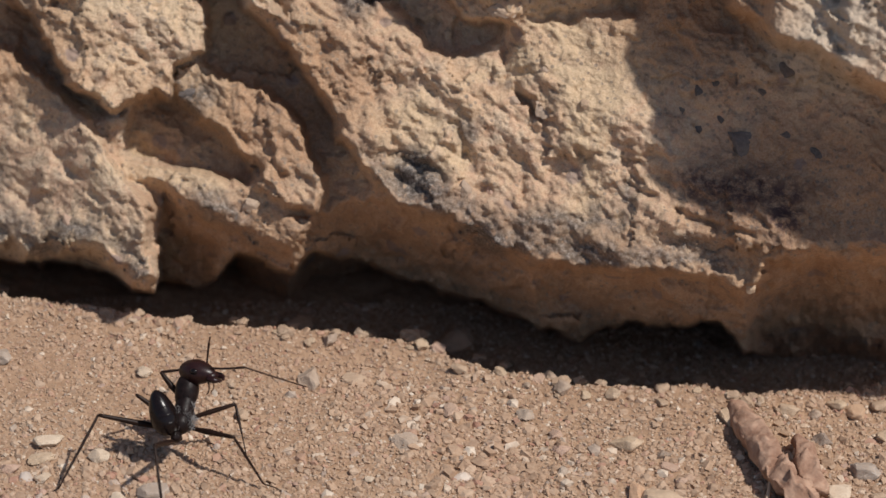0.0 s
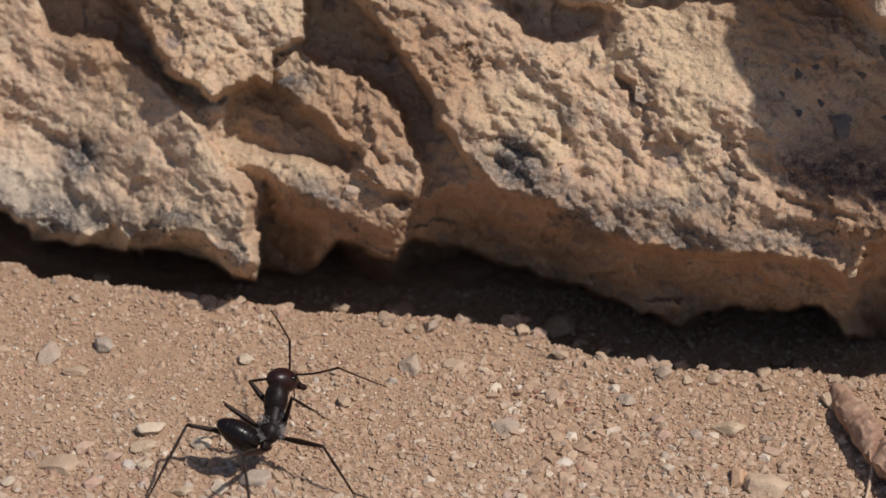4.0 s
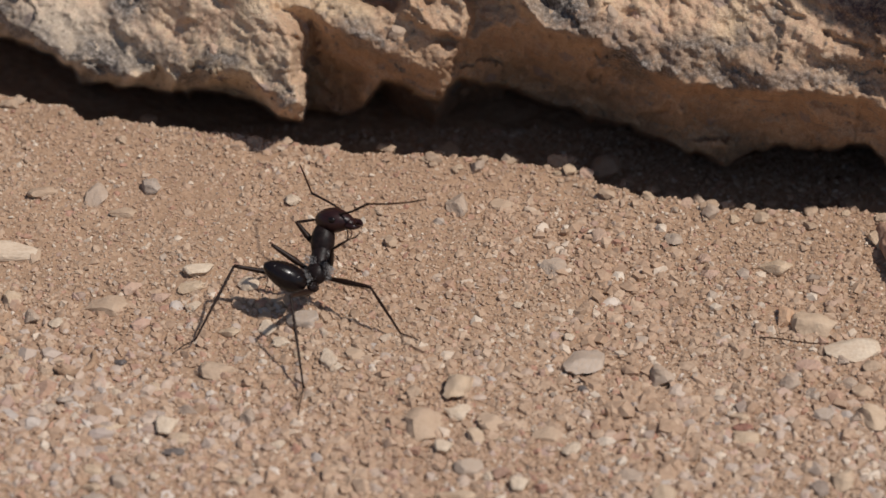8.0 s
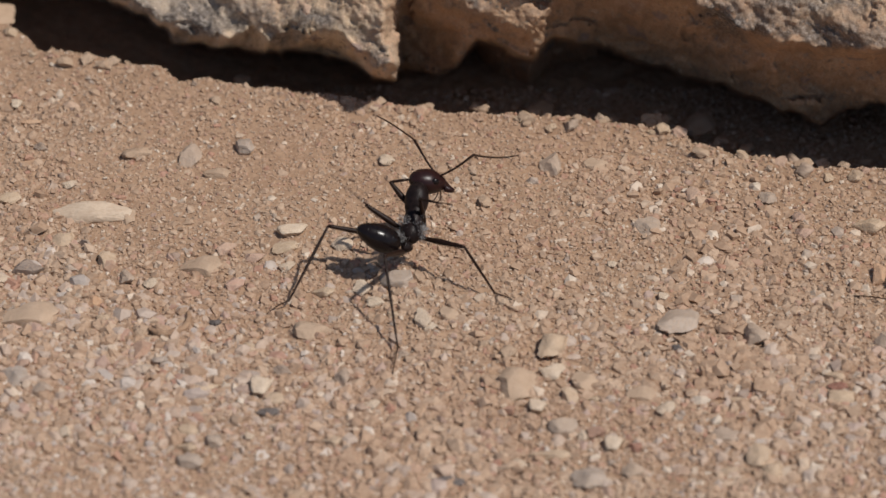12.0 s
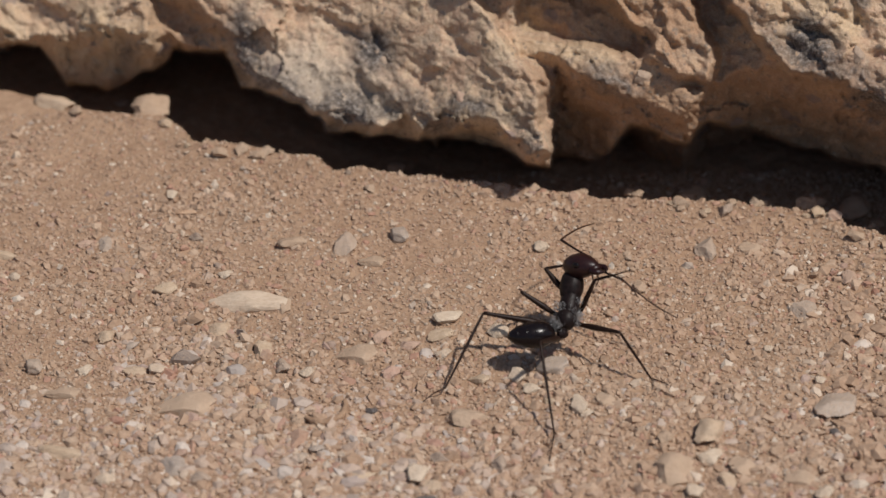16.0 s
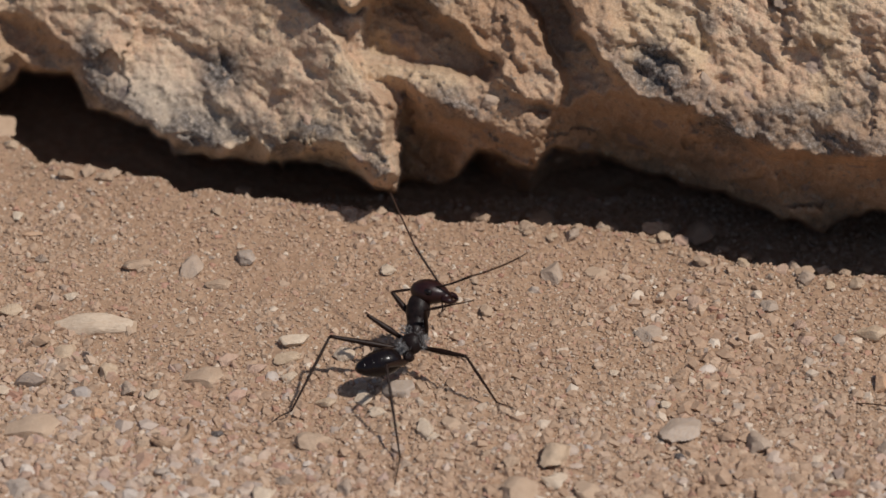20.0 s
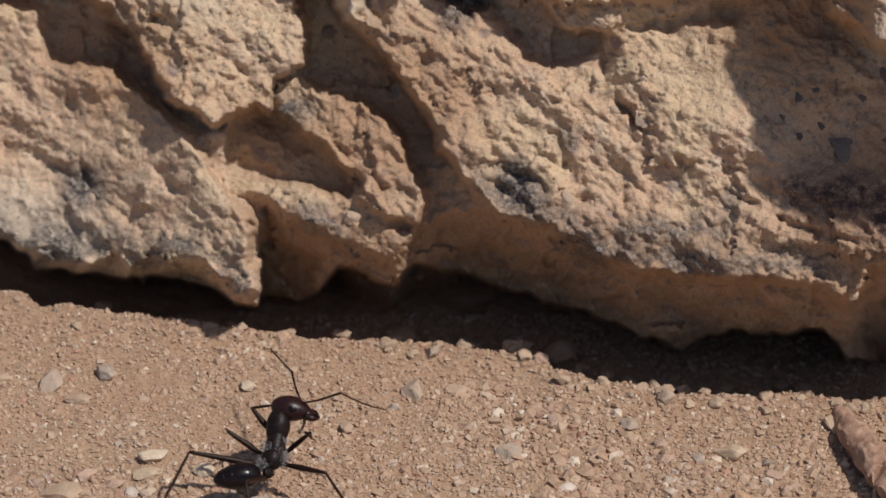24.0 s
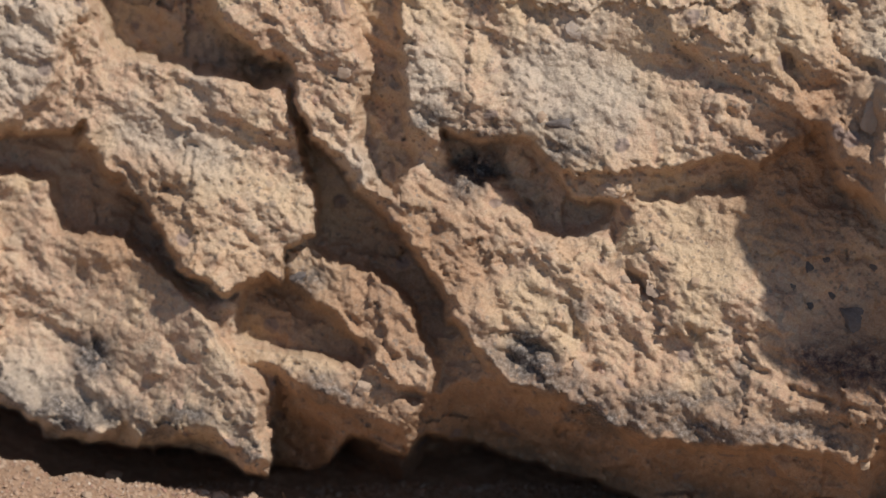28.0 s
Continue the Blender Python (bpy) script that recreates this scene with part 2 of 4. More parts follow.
def pale_grain_material():
    """Pinkish white, grey and rosy granules."""
    material, tree, shade = shader("pinkish_pale_granules")
    island = tree.nodes.new("ShaderNodeNewGeometry").outputs["Random Per Island"]
    colour = steps(tree, island, [(0.0, (0.40, 0.275, 0.20)), (0.35, (0.46, 0.335, 0.25)), (0.55, (0.41, 0.325, 0.27)), (0.72, (0.51, 0.395, 0.31)), (0.84, (0.42, 0.25, 0.19)),
                                  (0.91, (0.37, 0.325, 0.295)), (1.0, (0.66, 0.56, 0.47))])
    fine = noise_node(tree, 3000, 4)
    colour = blend(tree, 0.3, colour, steps(tree, fine.outputs[0], [(0.35, (0.36, 0.255, 0.19)), (0.65, (0.52, 0.40, 0.305))]))
    tree.links.new(colour, shade.inputs["Base Color"])
    shade.inputs["Roughness"].default_value = 0.7
    relief(tree, shade, fine.outputs[0], 0.00008, 0.8)
    return material


ROCK, SAND, GRAINS = rock_material(), sand_material(), grain_material()
STONES = {
    "white": stone_material("white_stone", (0.57, 0.445, 0.325), (0.70, 0.585, 0.45), 0.8, 0.7),
    "cream": stone_material("cream_stone", (0.49, 0.35, 0.228), (0.60, 0.46, 0.325), 0.8, 0.7),
    "tan": stone_material("tan_stone", (0.39, 0.268, 0.18), (0.49, 0.355, 0.25)),
    "grey": stone_material("grey_stone", (0.35, 0.262, 0.2), (0.44, 0.345, 0.275)),
    "bluish": stone_material("bluish_grey_stone", (0.33, 0.27, 0.225), (0.43, 0.365, 0.315), 0.6, 0.75),
    "orange": stone_material("orange_stone", (0.50, 0.28, 0.16), (0.58, 0.37, 0.23)),
    "pink": stone_material("pink_stone", (0.46, 0.28, 0.21), (0.52, 0.35, 0.27)),
    "dark": stone_material("dark_stone", (0.2, 0.155, 0.13), (0.3, 0.24, 0.2)),
    "slate": stone_material("dark_slate_stone", (0.085, 0.075, 0.075), (0.16, 0.145, 0.14), 0.55, 0.15),
    "red": stone_material("red_brown_stone", (0.22, 0.075, 0.055), (0.30, 0.12, 0.09)),
}
CHITIN = plain("black_chitin", (0.006, 0.004, 0.004), (0.010, 0.006, 0.006), 0.22, 6000, 0.00001, 0.26)
THORAX = plain("dull_black_chitin", (0.008, 0.005, 0.0045), (0.017, 0.010, 0.009), 0.42, 4000, 0.00005, 0.14)
HEAD_CHITIN = plain("dark_red_brown_chitin", (0.015, 0.005, 0.005), (0.025, 0.008, 0.007), 0.34, 6000, 0.00002, 0.3)
DOWN = plain("silvery_grey_down", (0.17, 0.16, 0.158), (0.34, 0.325, 0.315), 0.45, 2600, 0.00001, 0.5)
LIMB = plain("dark_brown_chitin", (0.014, 0.007, 0.005), (0.024, 0.012, 0.008), 0.42, 5000, 0.00001, 0.14)
FEELER = plain("brown_feeler_chitin", (0.035, 0.016, 0.009), (0.055, 0.026, 0.014), 0.5, 5000, 0.00001, 0.2)
BARK = plain("dry_brown_twig_bark", (0.27, 0.155, 0.105), (0.45, 0.295, 0.21), 0.9, 1100, 0.0004, 0.15)

# ---- the rock: plates of stone at different heights over a leaning face, seen in plan, height in plan units ----
LEFT_MASS = [(-60, 300), (30, 310), (90, 325), (110, 412), (210, 425), (285, 480), (345, 535), (395, 610), (430, 655), (462, 705),
             (455, 765), (468, 795), (475, 822), (458, 834), (440, 828), (405, 798), (380, 775), (330, 765), (300, 790), (250, 790), (225, 745), (170, 788),
             (105, 770), (30, 745), (-40, 706), (-80, 660), (-100, 600), (-150, 555), (-240, 515), (-420, 440), (-520, 300)]
UPPER_SHELF = [(-900, -500), (120, -500), (330, 80), (420, 130), (522, 235), (550, 330), (558, 405), (505, 440), (490, 505), (470, 480),
               (395, 515), (312, 466), (276, 396), (258, 354), (190, 312), (150, 262), (150, 215), (100, 230), (-60, 240), (-400, 180)]
MIDDLE_FIN = [(505, 395), (560, 440), (600, 475), (660, 490), (715, 530), (742, 590), (770, 660), (760, 700), (700, 690), (640, 655),
              (630, 600), (604, 560), (545, 520), (503, 488), (500, 440)]
LEDGE = [(355, 548), (425, 515), (432, 570), (430, 605), (500, 622), (545, 620), (610, 645), (645, 665), (700, 700), (745, 722), (720, 760),
         (700, 770), (665, 755), (620, 718), (540, 690), (470, 660), (420, 640), (385, 590)]
GREY_BLOCK = [(-500, -400), (60, -400), (180, -60), (150, 20), (105, 60), (95, 130), (60, 180), (20, 215), (-60, 225), (-300, 200)]
TOP_BLOCK = [(330, -400), (560, -400), (615, 0), (625, 60), (650, 125), (640, 180), (632, 240), (660, 330), (690, 350), (640, 335), (600, 275),
             (560, 250), (530, 200), (510, 110), (455, 95), (425, 60), (380, 20)]
KNUCKLE = [(335, 140), (390, 130), (440, 165), (505, 140), (515, 200), (520, 240), (490, 252), (430, 210), (395, 205)]
MAIN_FACE = [(690, -500), (2400, -500), (2400, 800), (1900, 760), (1700, 770), (1560, 770), (1545, 815), (1510, 828), (1460, 800), (1380, 798),
             (1250, 792), (1150, 778), (1070, 748), (1000, 705), (900, 678), (860, 645), (830, 600), (795, 540), (780, 500), (735, 440),
             (690, 380), (655, 345), (700, 345), (740, 280), (722, 200), (716, 120), (728, 40)]
UPPER_SLAB = [(690, -500), (1500, -500), (1500, 200), (1345, 285), (1300, 268), (1200, 290), (1100, 300), (1000, 298), (940, 275), (900, 262),
              (830, 232), (770, 240), (740, 235), (722, 190), (714, 100)]
LIP = [(965, 300), (1105, 300), (1150, 310), (1105, 350), (1050, 352), (1000, 345)]
OVERHANG = [(1180, -500), (2400, -500), (2400, 560), (1790, 470), (1640, 395), (1568, 362), (1500, 320), (1470, 225), (1400, 178), (1300, 118),
            (1200, 62), (1170, 0)]
RIGHT_BLOCK = [(1455, 210), (1490, 190), (1560, 140), (1700, 60), (2400, -200), (2400, 560), (1790, 470), (1640, 395), (1568, 362), (1500, 318), (1475, 255)]
LEFT_KNOB = [(-700, 330), (-330, 420), (-245, 500), (-222, 590), (-220, 668), (-290, 690), (-345, 710), (-385, 690), (-420, 625), (-480, 600), (-700, 600)]
POCKET = [(150, -200), (178, 40), (190, 75), (260, 92), (330, 105), (400, 125), (465, 120), (425, 102), (398, 72), (350, 30), (305, -200)]
NOTCH = [(90, 280), (150, 275), (182, 332), (248, 374), (315, 482), (375, 522), (345, 532), (285, 470), (200, 415), (110, 405)]
CLEFT = [(428, 545), (440, 520), (490, 508), (530, 530), (570, 560), (610, 590), (650, 630), (640, 650), (590, 632), (540, 622), (480, 612), (432, 602)]
SLAB_HOLE = [(790, 235), (850, 262), (900, 248), (945, 255), (970, 305), (1010, 345), (1050, 360), (1078, 362), (1064, 388), (1000, 408), (950, 392),
             (925, 340), (890, 300), (850, 310), (800, 290)]
STRIP = [(560, -300), (760, -300), (770, 120), (760, 300), (700, 360), (640, 330), (600, 200), (560, 60)]
CHANNEL = [(560, 230), (690, 340), (800, 540), (830, 640), (780, 660), (740, 560), (600, 440), (530, 320)]
UNDERSIDE = [(-900, 560), (-420, 600), (-200, 600), (0, 700), (240, 785), (290, 742), (380, 752), (402, 790), (436, 828), (478, 838), (484, 672), (540, 700),
             (620, 728), (665, 762), (715, 785), (750, 720), (800, 685), (860, 670),
             (1000, 715), (1150, 785), (1400, 805), (1530, 830), (1560, 770), (1650, 735), (1860, 740), (2400, 760)]
GAP = [(-900, 600), (-430, 615), (-380, 692), (-300, 692), (-222, 665), (-190, 620), (-100, 630), (-70, 684), (0, 716), (100, 772), (200, 792),
       (330, 794), (398, 802), (434, 830), (476, 838), (492, 830), (540, 828), (582, 815), (618, 768), (690, 788), (725, 788), (750, 762), (858, 787), (968, 826), (1065, 850), (1150, 890),
       (1223, 916), (1278, 892), (1368, 885), (1482, 888), (1522, 936), (1610, 966), (1790, 968), (2400, 1000)]
FOLDS = [  # cracks and steps within the main face: line, depth, width
    ([(1085, 370), (1110, 470), (1150, 520), (1200, 560), (1250, 620), (1330, 650), (1400, 690), (1540, 735)], 17, 9),
    ([(760, 410), (860, 440), (900, 470), (1000, 500)], 18, 14),
    ([(840, 470), (880, 540), (900, 590), (980, 625)], 22, 14),
    ([(1000, 540), (1020, 600), (1010, 640), (1060, 660)], 16, 9),
    ([(1125, 640), (1130, 680), (1140, 700)], 18, 8),
    ([(1010, 725), (1090, 700), (1200, 712), (1300, 705)], 12, 8),
    ([(790, 300), (830, 300), (870, 260), (920, 330), (970, 390)], 28, 20),
]
FOLDS_UPPER = [
    ([(1100, 385), (1150, 360), (1230, 335), (1320, 318)], 30, 14),
    ([(150, 470), (150, 560), (170, 620)], 14, 8),
    ([(300, 610), (330, 650), (400, 690)], 12, 10),
    ([(900, 170), (905, 200), (930, 240)], 14, 8),
    ([(1190, 60), (1290, 150), (1310, 200)], 14, 12),
    ([(1400, 100), (1440, 150), (1460, 200)], 20, 12),
    ([(1480, 0), (1500, 80), (1568, 120)], 16, 12),
    ([(290, 330), (360, 370), (430, 400), (480, 470)], 14, 12),
    ([(620, 560), (680, 600), (740, 610)], 16, 9),
    ([(640, 600), (690, 640), (750, 650)], 14, 8),
]


SMOOTH = [  # plainer facets of the face
    [(1180, 330), (1330, 300), (1350, 400), (1330, 500), (1240, 470), (1190, 420)], [(90, 440), (240, 480), (400, 650), (330, 690), (180, 600), (90, 520)],
    [(1400, 480), (1700, 480), (1800, 700), (1560, 640), (1400, 600)], [(940, 80), (1140, 60), (1250, 170), (1180, 250), (1050, 250), (950, 190)]]


def scarps(v, levels):
    """Broken terraces: flats that lean a little, with short steep steps between them."""
    u = v * levels
    low = np.floor(u)
    f = u - low
    return (low + 0.3 * f + 0.7 * ramp(f - 0.75, 0.22)) / levels


def along(x, line):
    return np.interp(x, [p[0] for p in line], [p[1] for p in line])


def rock_height(x, y):
    """Height of the stone over its leaning face."""
    wx = x + fbm(x, y, 60, 4, 3) * 8 + fbm(x, y, 13, 3, 5) * 3.5
    wy = y + fbm(x, y, 60, 4, 11) * 8 + fbm(x, y, 13, 3, 8) * 3.5
    slope = fbm(x, y, 260, 3, 21)

    def plate(outline, level, soft):
        return ramp(inside(wx, wy, outline) + 5, soft * 0.8), level

    h = np.zeros_like(x) + slope * 14 + 14 * ramp(inside(x, y, CHANNEL), 60) + 115 * ramp(inside(x, y, STRIP), 30)
    block_level = np.interp(x, [1460, 1500, 1555, 1575, 1690, 1710, 1900, 2400], [305, 326, 334, 384, 390, 425, 440, 430])
    for outline, level, soft in (
            (LEFT_KNOB, 75 + slope * 20, 26), (LEFT_MASS, 72 + 78 * ramp(x - 285, 200) * ramp(y - 480, 120) + slope * 12, 18), (LEDGE, 56 + (x - 400) * 0.03, 20),
            (UPPER_SHELF, 160 + slope * 12, 12), (MIDDLE_FIN, 84 + slope * 14, 14), (KNUCKLE, 178, 18), (TOP_BLOCK, 222, 18), (GREY_BLOCK, 215, 20),
            (MAIN_FACE, 128 + 45 * ramp(840 - x, 110) * ramp(620 - y, 120) + (x - 1000) * 0.02 + slope * 14, 14), (UPPER_SLAB, 196 + slope * 8, 12), (LIP, 172, 16),
            (OVERHANG, 214 + np.maximum(x - 1300, 0) * 0.15 + slope * 8, 14), (RIGHT_BLOCK, block_level, 20)):
        s, level = plate(outline, level, soft)
        h = h + s * np.maximum(level - h, 0)
    for outline, level, soft in ((POCKET, -50, 22), (NOTCH, 25, 16), (CLEFT, -30, 14), (SLAB_HOLE, 68, 12)):
        s, level = plate(outline, level, soft)
        h = h + s * np.minimum(level - h, 0)
    # strata that dip to the right, broken lumps, chips and pits
    dip, run = wx * -0.57 + wy * 0.82, wx * 0.82 + wy * 0.57
    calm = 1 - 0.68 * spot(wx, wy, SMOOTH, 50)
    bend = fbm(x, y, 24, 3, 66) * 12
    h = h + facets(wx * 0.9 + bend, wy + bend, 150, 38, 1.1, 0.3) * 15 * (0.3 + 0.7 * calm) - 6
    h = h + scarps(fbm(run * 0.55, dip * 1.1, 120, 4, 41, 0.5), 4) * 26 * calm
    h = h + scarps(fbm(run * 0.65 + bend, dip * 1.05, 48, 3, 61, 0.5), 4) * 9 * calm
    h = h + scarps(fbm(wx * 0.8 + bend * 0.5, wy * 1.1, 19, 3, 63, 0.6), 3) * 3.2 * (0.4 + 0.6 * calm)
    h = h + ridged(wx, wy, 120, 4, 51) * 6 + ridged(run * 0.33 + bend * 0.4, dip * 1.4, 38, 3, 47) * 5 * (0.3 + 0.7 * calm)
    h = h + facets(run * 0.6 + bend, dip + bend, 62, 69) * 12 * calm
    h = h + facets(wx * 0.8 + bend * 0.3, wy, 11, 74) * 2.3 * calm * (0.6 + 0.6 * np.clip(fbm(x, y, 110, 2, 78) + 0.3, 0, 1.3)) - 8
    h = h + fbm(wx, wy, 9, 3, 75, 0.65) * 1.6
    near, second, mark = cells(wx, wy, 34, 71)
    h = h + np.where(mark > 0.78, ramp(0.3 - near, 0.12) * 5, 0) - np.where(mark < 0.1, np.clip(0.3 - near, 0, 1) * 20, 0)
    for line, depth, width in FOLDS + FOLDS_UPPER:
        far = np.full(x.shape, 1e9)
        for (x0, y0), (x1, y1) in zip(line, line[1:]):
            ex, ey = x1 - x0, y1 - y0
            t = np.clip(((wx - x0) * ex + (wy - y0) * ey) / (ex * ex + ey * ey), 0, 1)
            far = np.minimum(far, np.hypot(wx - x0 - t * ex, wy - y0 - t * ey))
        h = h - depth * np.exp(-(far / width) ** 2) * np.clip(0.75 + fbm(x, y, 50, 2, 83) * 1.3, 0, 1.3)
    # the underside falls back, and behind it the hollow
    under = wy - along(wx, UNDERSIDE)
    h = h - 2.0 * np.maximum(under, 0) - 0.002 * np.maximum(under, 0) ** 2
    h = h + ramp(under, 60) * (fbm(wx * 0.6, wy, 70, 4, 95) * 32 + facets(wx * 0.6, wy, 46, 97) * 26)
    hollow = y + fbm(x, y, 45, 3, 91) * 10 - along(x, GAP)
    depth = np.interp(x, [570, 640, 1080, 1200], [520, 300, 300, 520])
    h = h - (depth + fbm(x, y, 70, 3, 93) * 0.14 * depth) * ramp(hollow - 8, 7) - 60 * ramp(hollow - 60, 60)
    return h


def rock_points(x, y, h):
    """Plan places and heights as places in the world, on a face that leans back and turns its left side away."""
    lean = np.array([0.34, 1.0, -0.68])
    foot = np.array(on_ground(455, 825, 3.0))
    eye = np.array(EYE)
    way = (np.array(RIGHT) * ((x - ANT_X) / FOCAL)[..., None] + np.array(UP) * ((ANT_Y - y) / FOCAL)[..., None] - np.array(NEAR))
    k = ((foot - eye) @ lean) / (way @ lean) - (h - 80) / UNIT
    return eye + way * k[..., None]


def graded(lo, hi, step, out_lo, out_hi):
    """Even steps from lo to hi and ever wider ones beyond."""
    inner = list(np.arange(lo, hi + step, step))
    before, after, gap = [], [], step
    at = lo
    while at > out_lo:
        gap *= 1.12
        at -= gap
        before.append(at)
    at, gap = inner[-1], step
    while at < out_hi:
        gap *= 1.12
        at += gap
        after.append(at)
    return np.array(before[::-1] + inner + after)


def spot(x, y, outlines, soft=20):
    total = np.zeros_like(x)
    for outline in outlines:
        total = np.maximum(total, ramp(inside(x, y, outline), soft))
    return total


def box(x0, y0, x1, y1, turn=0.0):
    cx, cy, a, b = (x0 + x1) / 2, (y0 + y1) / 2, (x1 - x0) / 2, (y1 - y0) / 2
    c, s = math.cos(radians(turn)), math.sin(radians(turn))
    return [(cx + a * u * c - b * v * s, cy + a * u * s + b * v * c) for u, v in ((-1, -0.5), (-0.4, -1), (0.5, -0.9), (1, -0.2), (0.8, 0.7), (0, 1), (-0.7, 0.8))]


CRUST = [box(880, 600, 1000, 680, 30), box(1100, 690, 1310, 722), box(1000, 700, 1110, 760, 25), box(1150, 735, 1330, 770), box(1010, 530, 1035, 570),
         box(500, 470, 570, 520, -40), box(960, 240, 1050, 285, 10), box(800, 270, 870, 350, 80), box(540, 680, 640, 715, 20), box(110, 600, 210, 680, 20),
         box(1300, 640, 1330, 680), box(820, 220, 900, 250), box(280, 720, 380, 760, 15), box(60, 700, 180, 770, 25), box(-90, 560, -40, 680),
         box(980, 195, 1035, 230), box(1380, 735, 1450, 765), box(740, 180, 790, 240, 60), box(1320, 248, 1370, 272), box(-300, 620, -250, 660)]
PLUM = [box(1390, 610, 1660, 690, 4), box(1540, 640, 1640, 740, -20)]
GREYS = [box(-200, -100, 110, 215), box(590, 260, 690, 350, 55), box(330, 110, 380, 165, 20), box(990, 0, 1075, 80, 40), box(1450, 180, 1800, 460, 30),
         box(1540, 20, 1640, 200), box(880, 60, 1160, 260, 10), box(700, 60, 800, 250), box(-60, 640, 220, 780, 20), box(180, 200, 420, 300, 15)]
# undersides and recesses where brown colour deepens the shade
SHADE_BROWNS = [box(1400, 520, 1900, 960), box(430, 680, 1580, 930, 6), box(560, 330, 860, 690, 50), box(400, 480, 640, 600, 20), box(100, 300, 360, 500, 40),
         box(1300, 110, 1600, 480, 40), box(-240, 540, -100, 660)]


def build_rock():
    xs, ys = graded(-560, 1880, 3.0, -1500, 2600), graded(-60, 1000, 3.0, -1100, 1200)
    x, y = np.meshgrid(xs, ys)
    h = rock_height(x, y)
    # beyond the seen part the stone rounds off to its back
    h = h - np.maximum(-300 - y, 0) ** 1.25 * 1.2 - np.maximum(x - 2050, 0) ** 1.3 * 0.9 - np.maximum(-700 - x, 0) ** 1.3 * 0.9
    points = rock_points(x, y, h)
    # a ring about the edge drawn together at the back closes the stone
    back = points.reshape(-1, 3).mean(0) + np.array([0.0, 0.07, 0.02])
    points = np.pad(points, ((1, 1), (1, 1), (0, 0)), "edge")
    points[0], points[-1], points[:, 0], points[:, -1] = back, back, back, back
    x, y = np.pad(x, 1, "edge"), np.pad(y, 1, "edge")
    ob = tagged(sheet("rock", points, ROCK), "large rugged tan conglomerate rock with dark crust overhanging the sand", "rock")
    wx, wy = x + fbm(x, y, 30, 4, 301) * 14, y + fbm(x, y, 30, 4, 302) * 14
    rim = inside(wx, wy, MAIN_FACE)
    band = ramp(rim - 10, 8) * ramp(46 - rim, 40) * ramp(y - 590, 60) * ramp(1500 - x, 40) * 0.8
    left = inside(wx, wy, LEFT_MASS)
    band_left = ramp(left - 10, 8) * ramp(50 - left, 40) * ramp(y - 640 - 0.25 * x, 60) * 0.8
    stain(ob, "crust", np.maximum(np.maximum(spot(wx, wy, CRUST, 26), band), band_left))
    stain(ob, "plum", spot(wx, wy, PLUM, 40))
    stain(ob, "grey", spot(wx, wy, GREYS, 50) * 0.75)
    stain(ob, "shade_brown", spot(x, y, SHADE_BROWNS, 70) * 0.88)
    return ob


CREST = [(-900, 640), (-540, 684), (-337, 733), (-212, 742), (-160, 792), (-40, 812), (56, 822), (92, 846), (206, 852), (332, 872), (482, 890), (652, 902), (766, 908), (946, 918),
         (1002, 950), (1106, 976), (1206, 996), (1456, 1006), (1526, 1018), (1774, 1002), (2400, 1000)]
CREST_X, CREST_Y = zip(*((p.x * 1000, p.y * 1000) for p in (on_ground(x, y + 8) for x, y in CREST)))


CLASTS = [  # plan x, y, width, height, colour, turn
    (1003, 216, 62, 34, "slate", -6), (1030, 40, 80, 62, "bluish", 30), (1518, 560, 54, 58, "slate", 40), (608, 118, 38, 32, "grey", 0), (1440, 540, 16, 20, "slate", 0),
    (1165, 514, 52, 38, "grey", 20), (1555, 470, 20, 18, "slate", 0), (1350, 262, 46, 24, "slate", 0), (1070, 660, 30, 52, "pink", 10), (1020, 655, 34, 46, "grey", -10),
    (1085, 332, 60, 30, "grey", 5), (1556, 190, 50, 70, "grey", 10), (560, 175, 34, 24, "pink", 0), (1240, 500, 26, 24, "tan", 0), (1600, 548, 26, 24, "slate", 10), (1470, 455, 24, 18, "slate", 30), (1655, 580, 36, 28, "slate", 20)]
CLASTS_2 = [
    (962, 205, 26, 22, "tan", 0), (1105, 495, 34, 26, "grey", 10), (1050, 540, 26, 30, "pink", 30), (1160, 440, 26, 22, "grey", 0), (1440, 470, 22, 26, "slate", 30),
    (1480, 520, 18, 20, "slate", 0), (1410, 505, 14, 18, "slate", 0), (1600, 430, 40, 34, "slate", 20), (640, 690, 44, 40, "grey", -30), (530, 492, 46, 34, "slate", -40),
    (180, 655, 40, 30, "grey", 20), (320, 725, 26, 34, "pink", 0), (1535, 820, 30, 24, "cream", 0), (1520, 790, 22, 18, "cream", 0), (1250, 912, 60, 34, "grey", 20)]


def build_clasts(rock):
    """Small stones held in the face of the rock."""
    for x, y, width, height, kind, turn in CLASTS + CLASTS_2:
        h = rock_height(np.array([x * 1.0]), np.array([y * 1.0]))
        at = Vector(rock_points(np.array([x * 1.0]), np.array([y * 1.0]), h)[0])
        ob = new("embedded_stone", stone_mesh(kind, int(x + y) % 5))
        a, b = width / UNIT / 2 * 1.1, height / UNIT / 2 * 1.1
        frame_of = Matrix((RIGHT, UP, NEAR)).transposed().to_4x4()
        ob.parent = rock
        ob.matrix_world = Matrix.Translation(at - NEAR * min(a, b) * 0.28) @ frame_of @ pose(0, 0, 0, 0, 0, -turn) @ Matrix.Diagonal((a, b, min(a, b) * 0.7, 1))


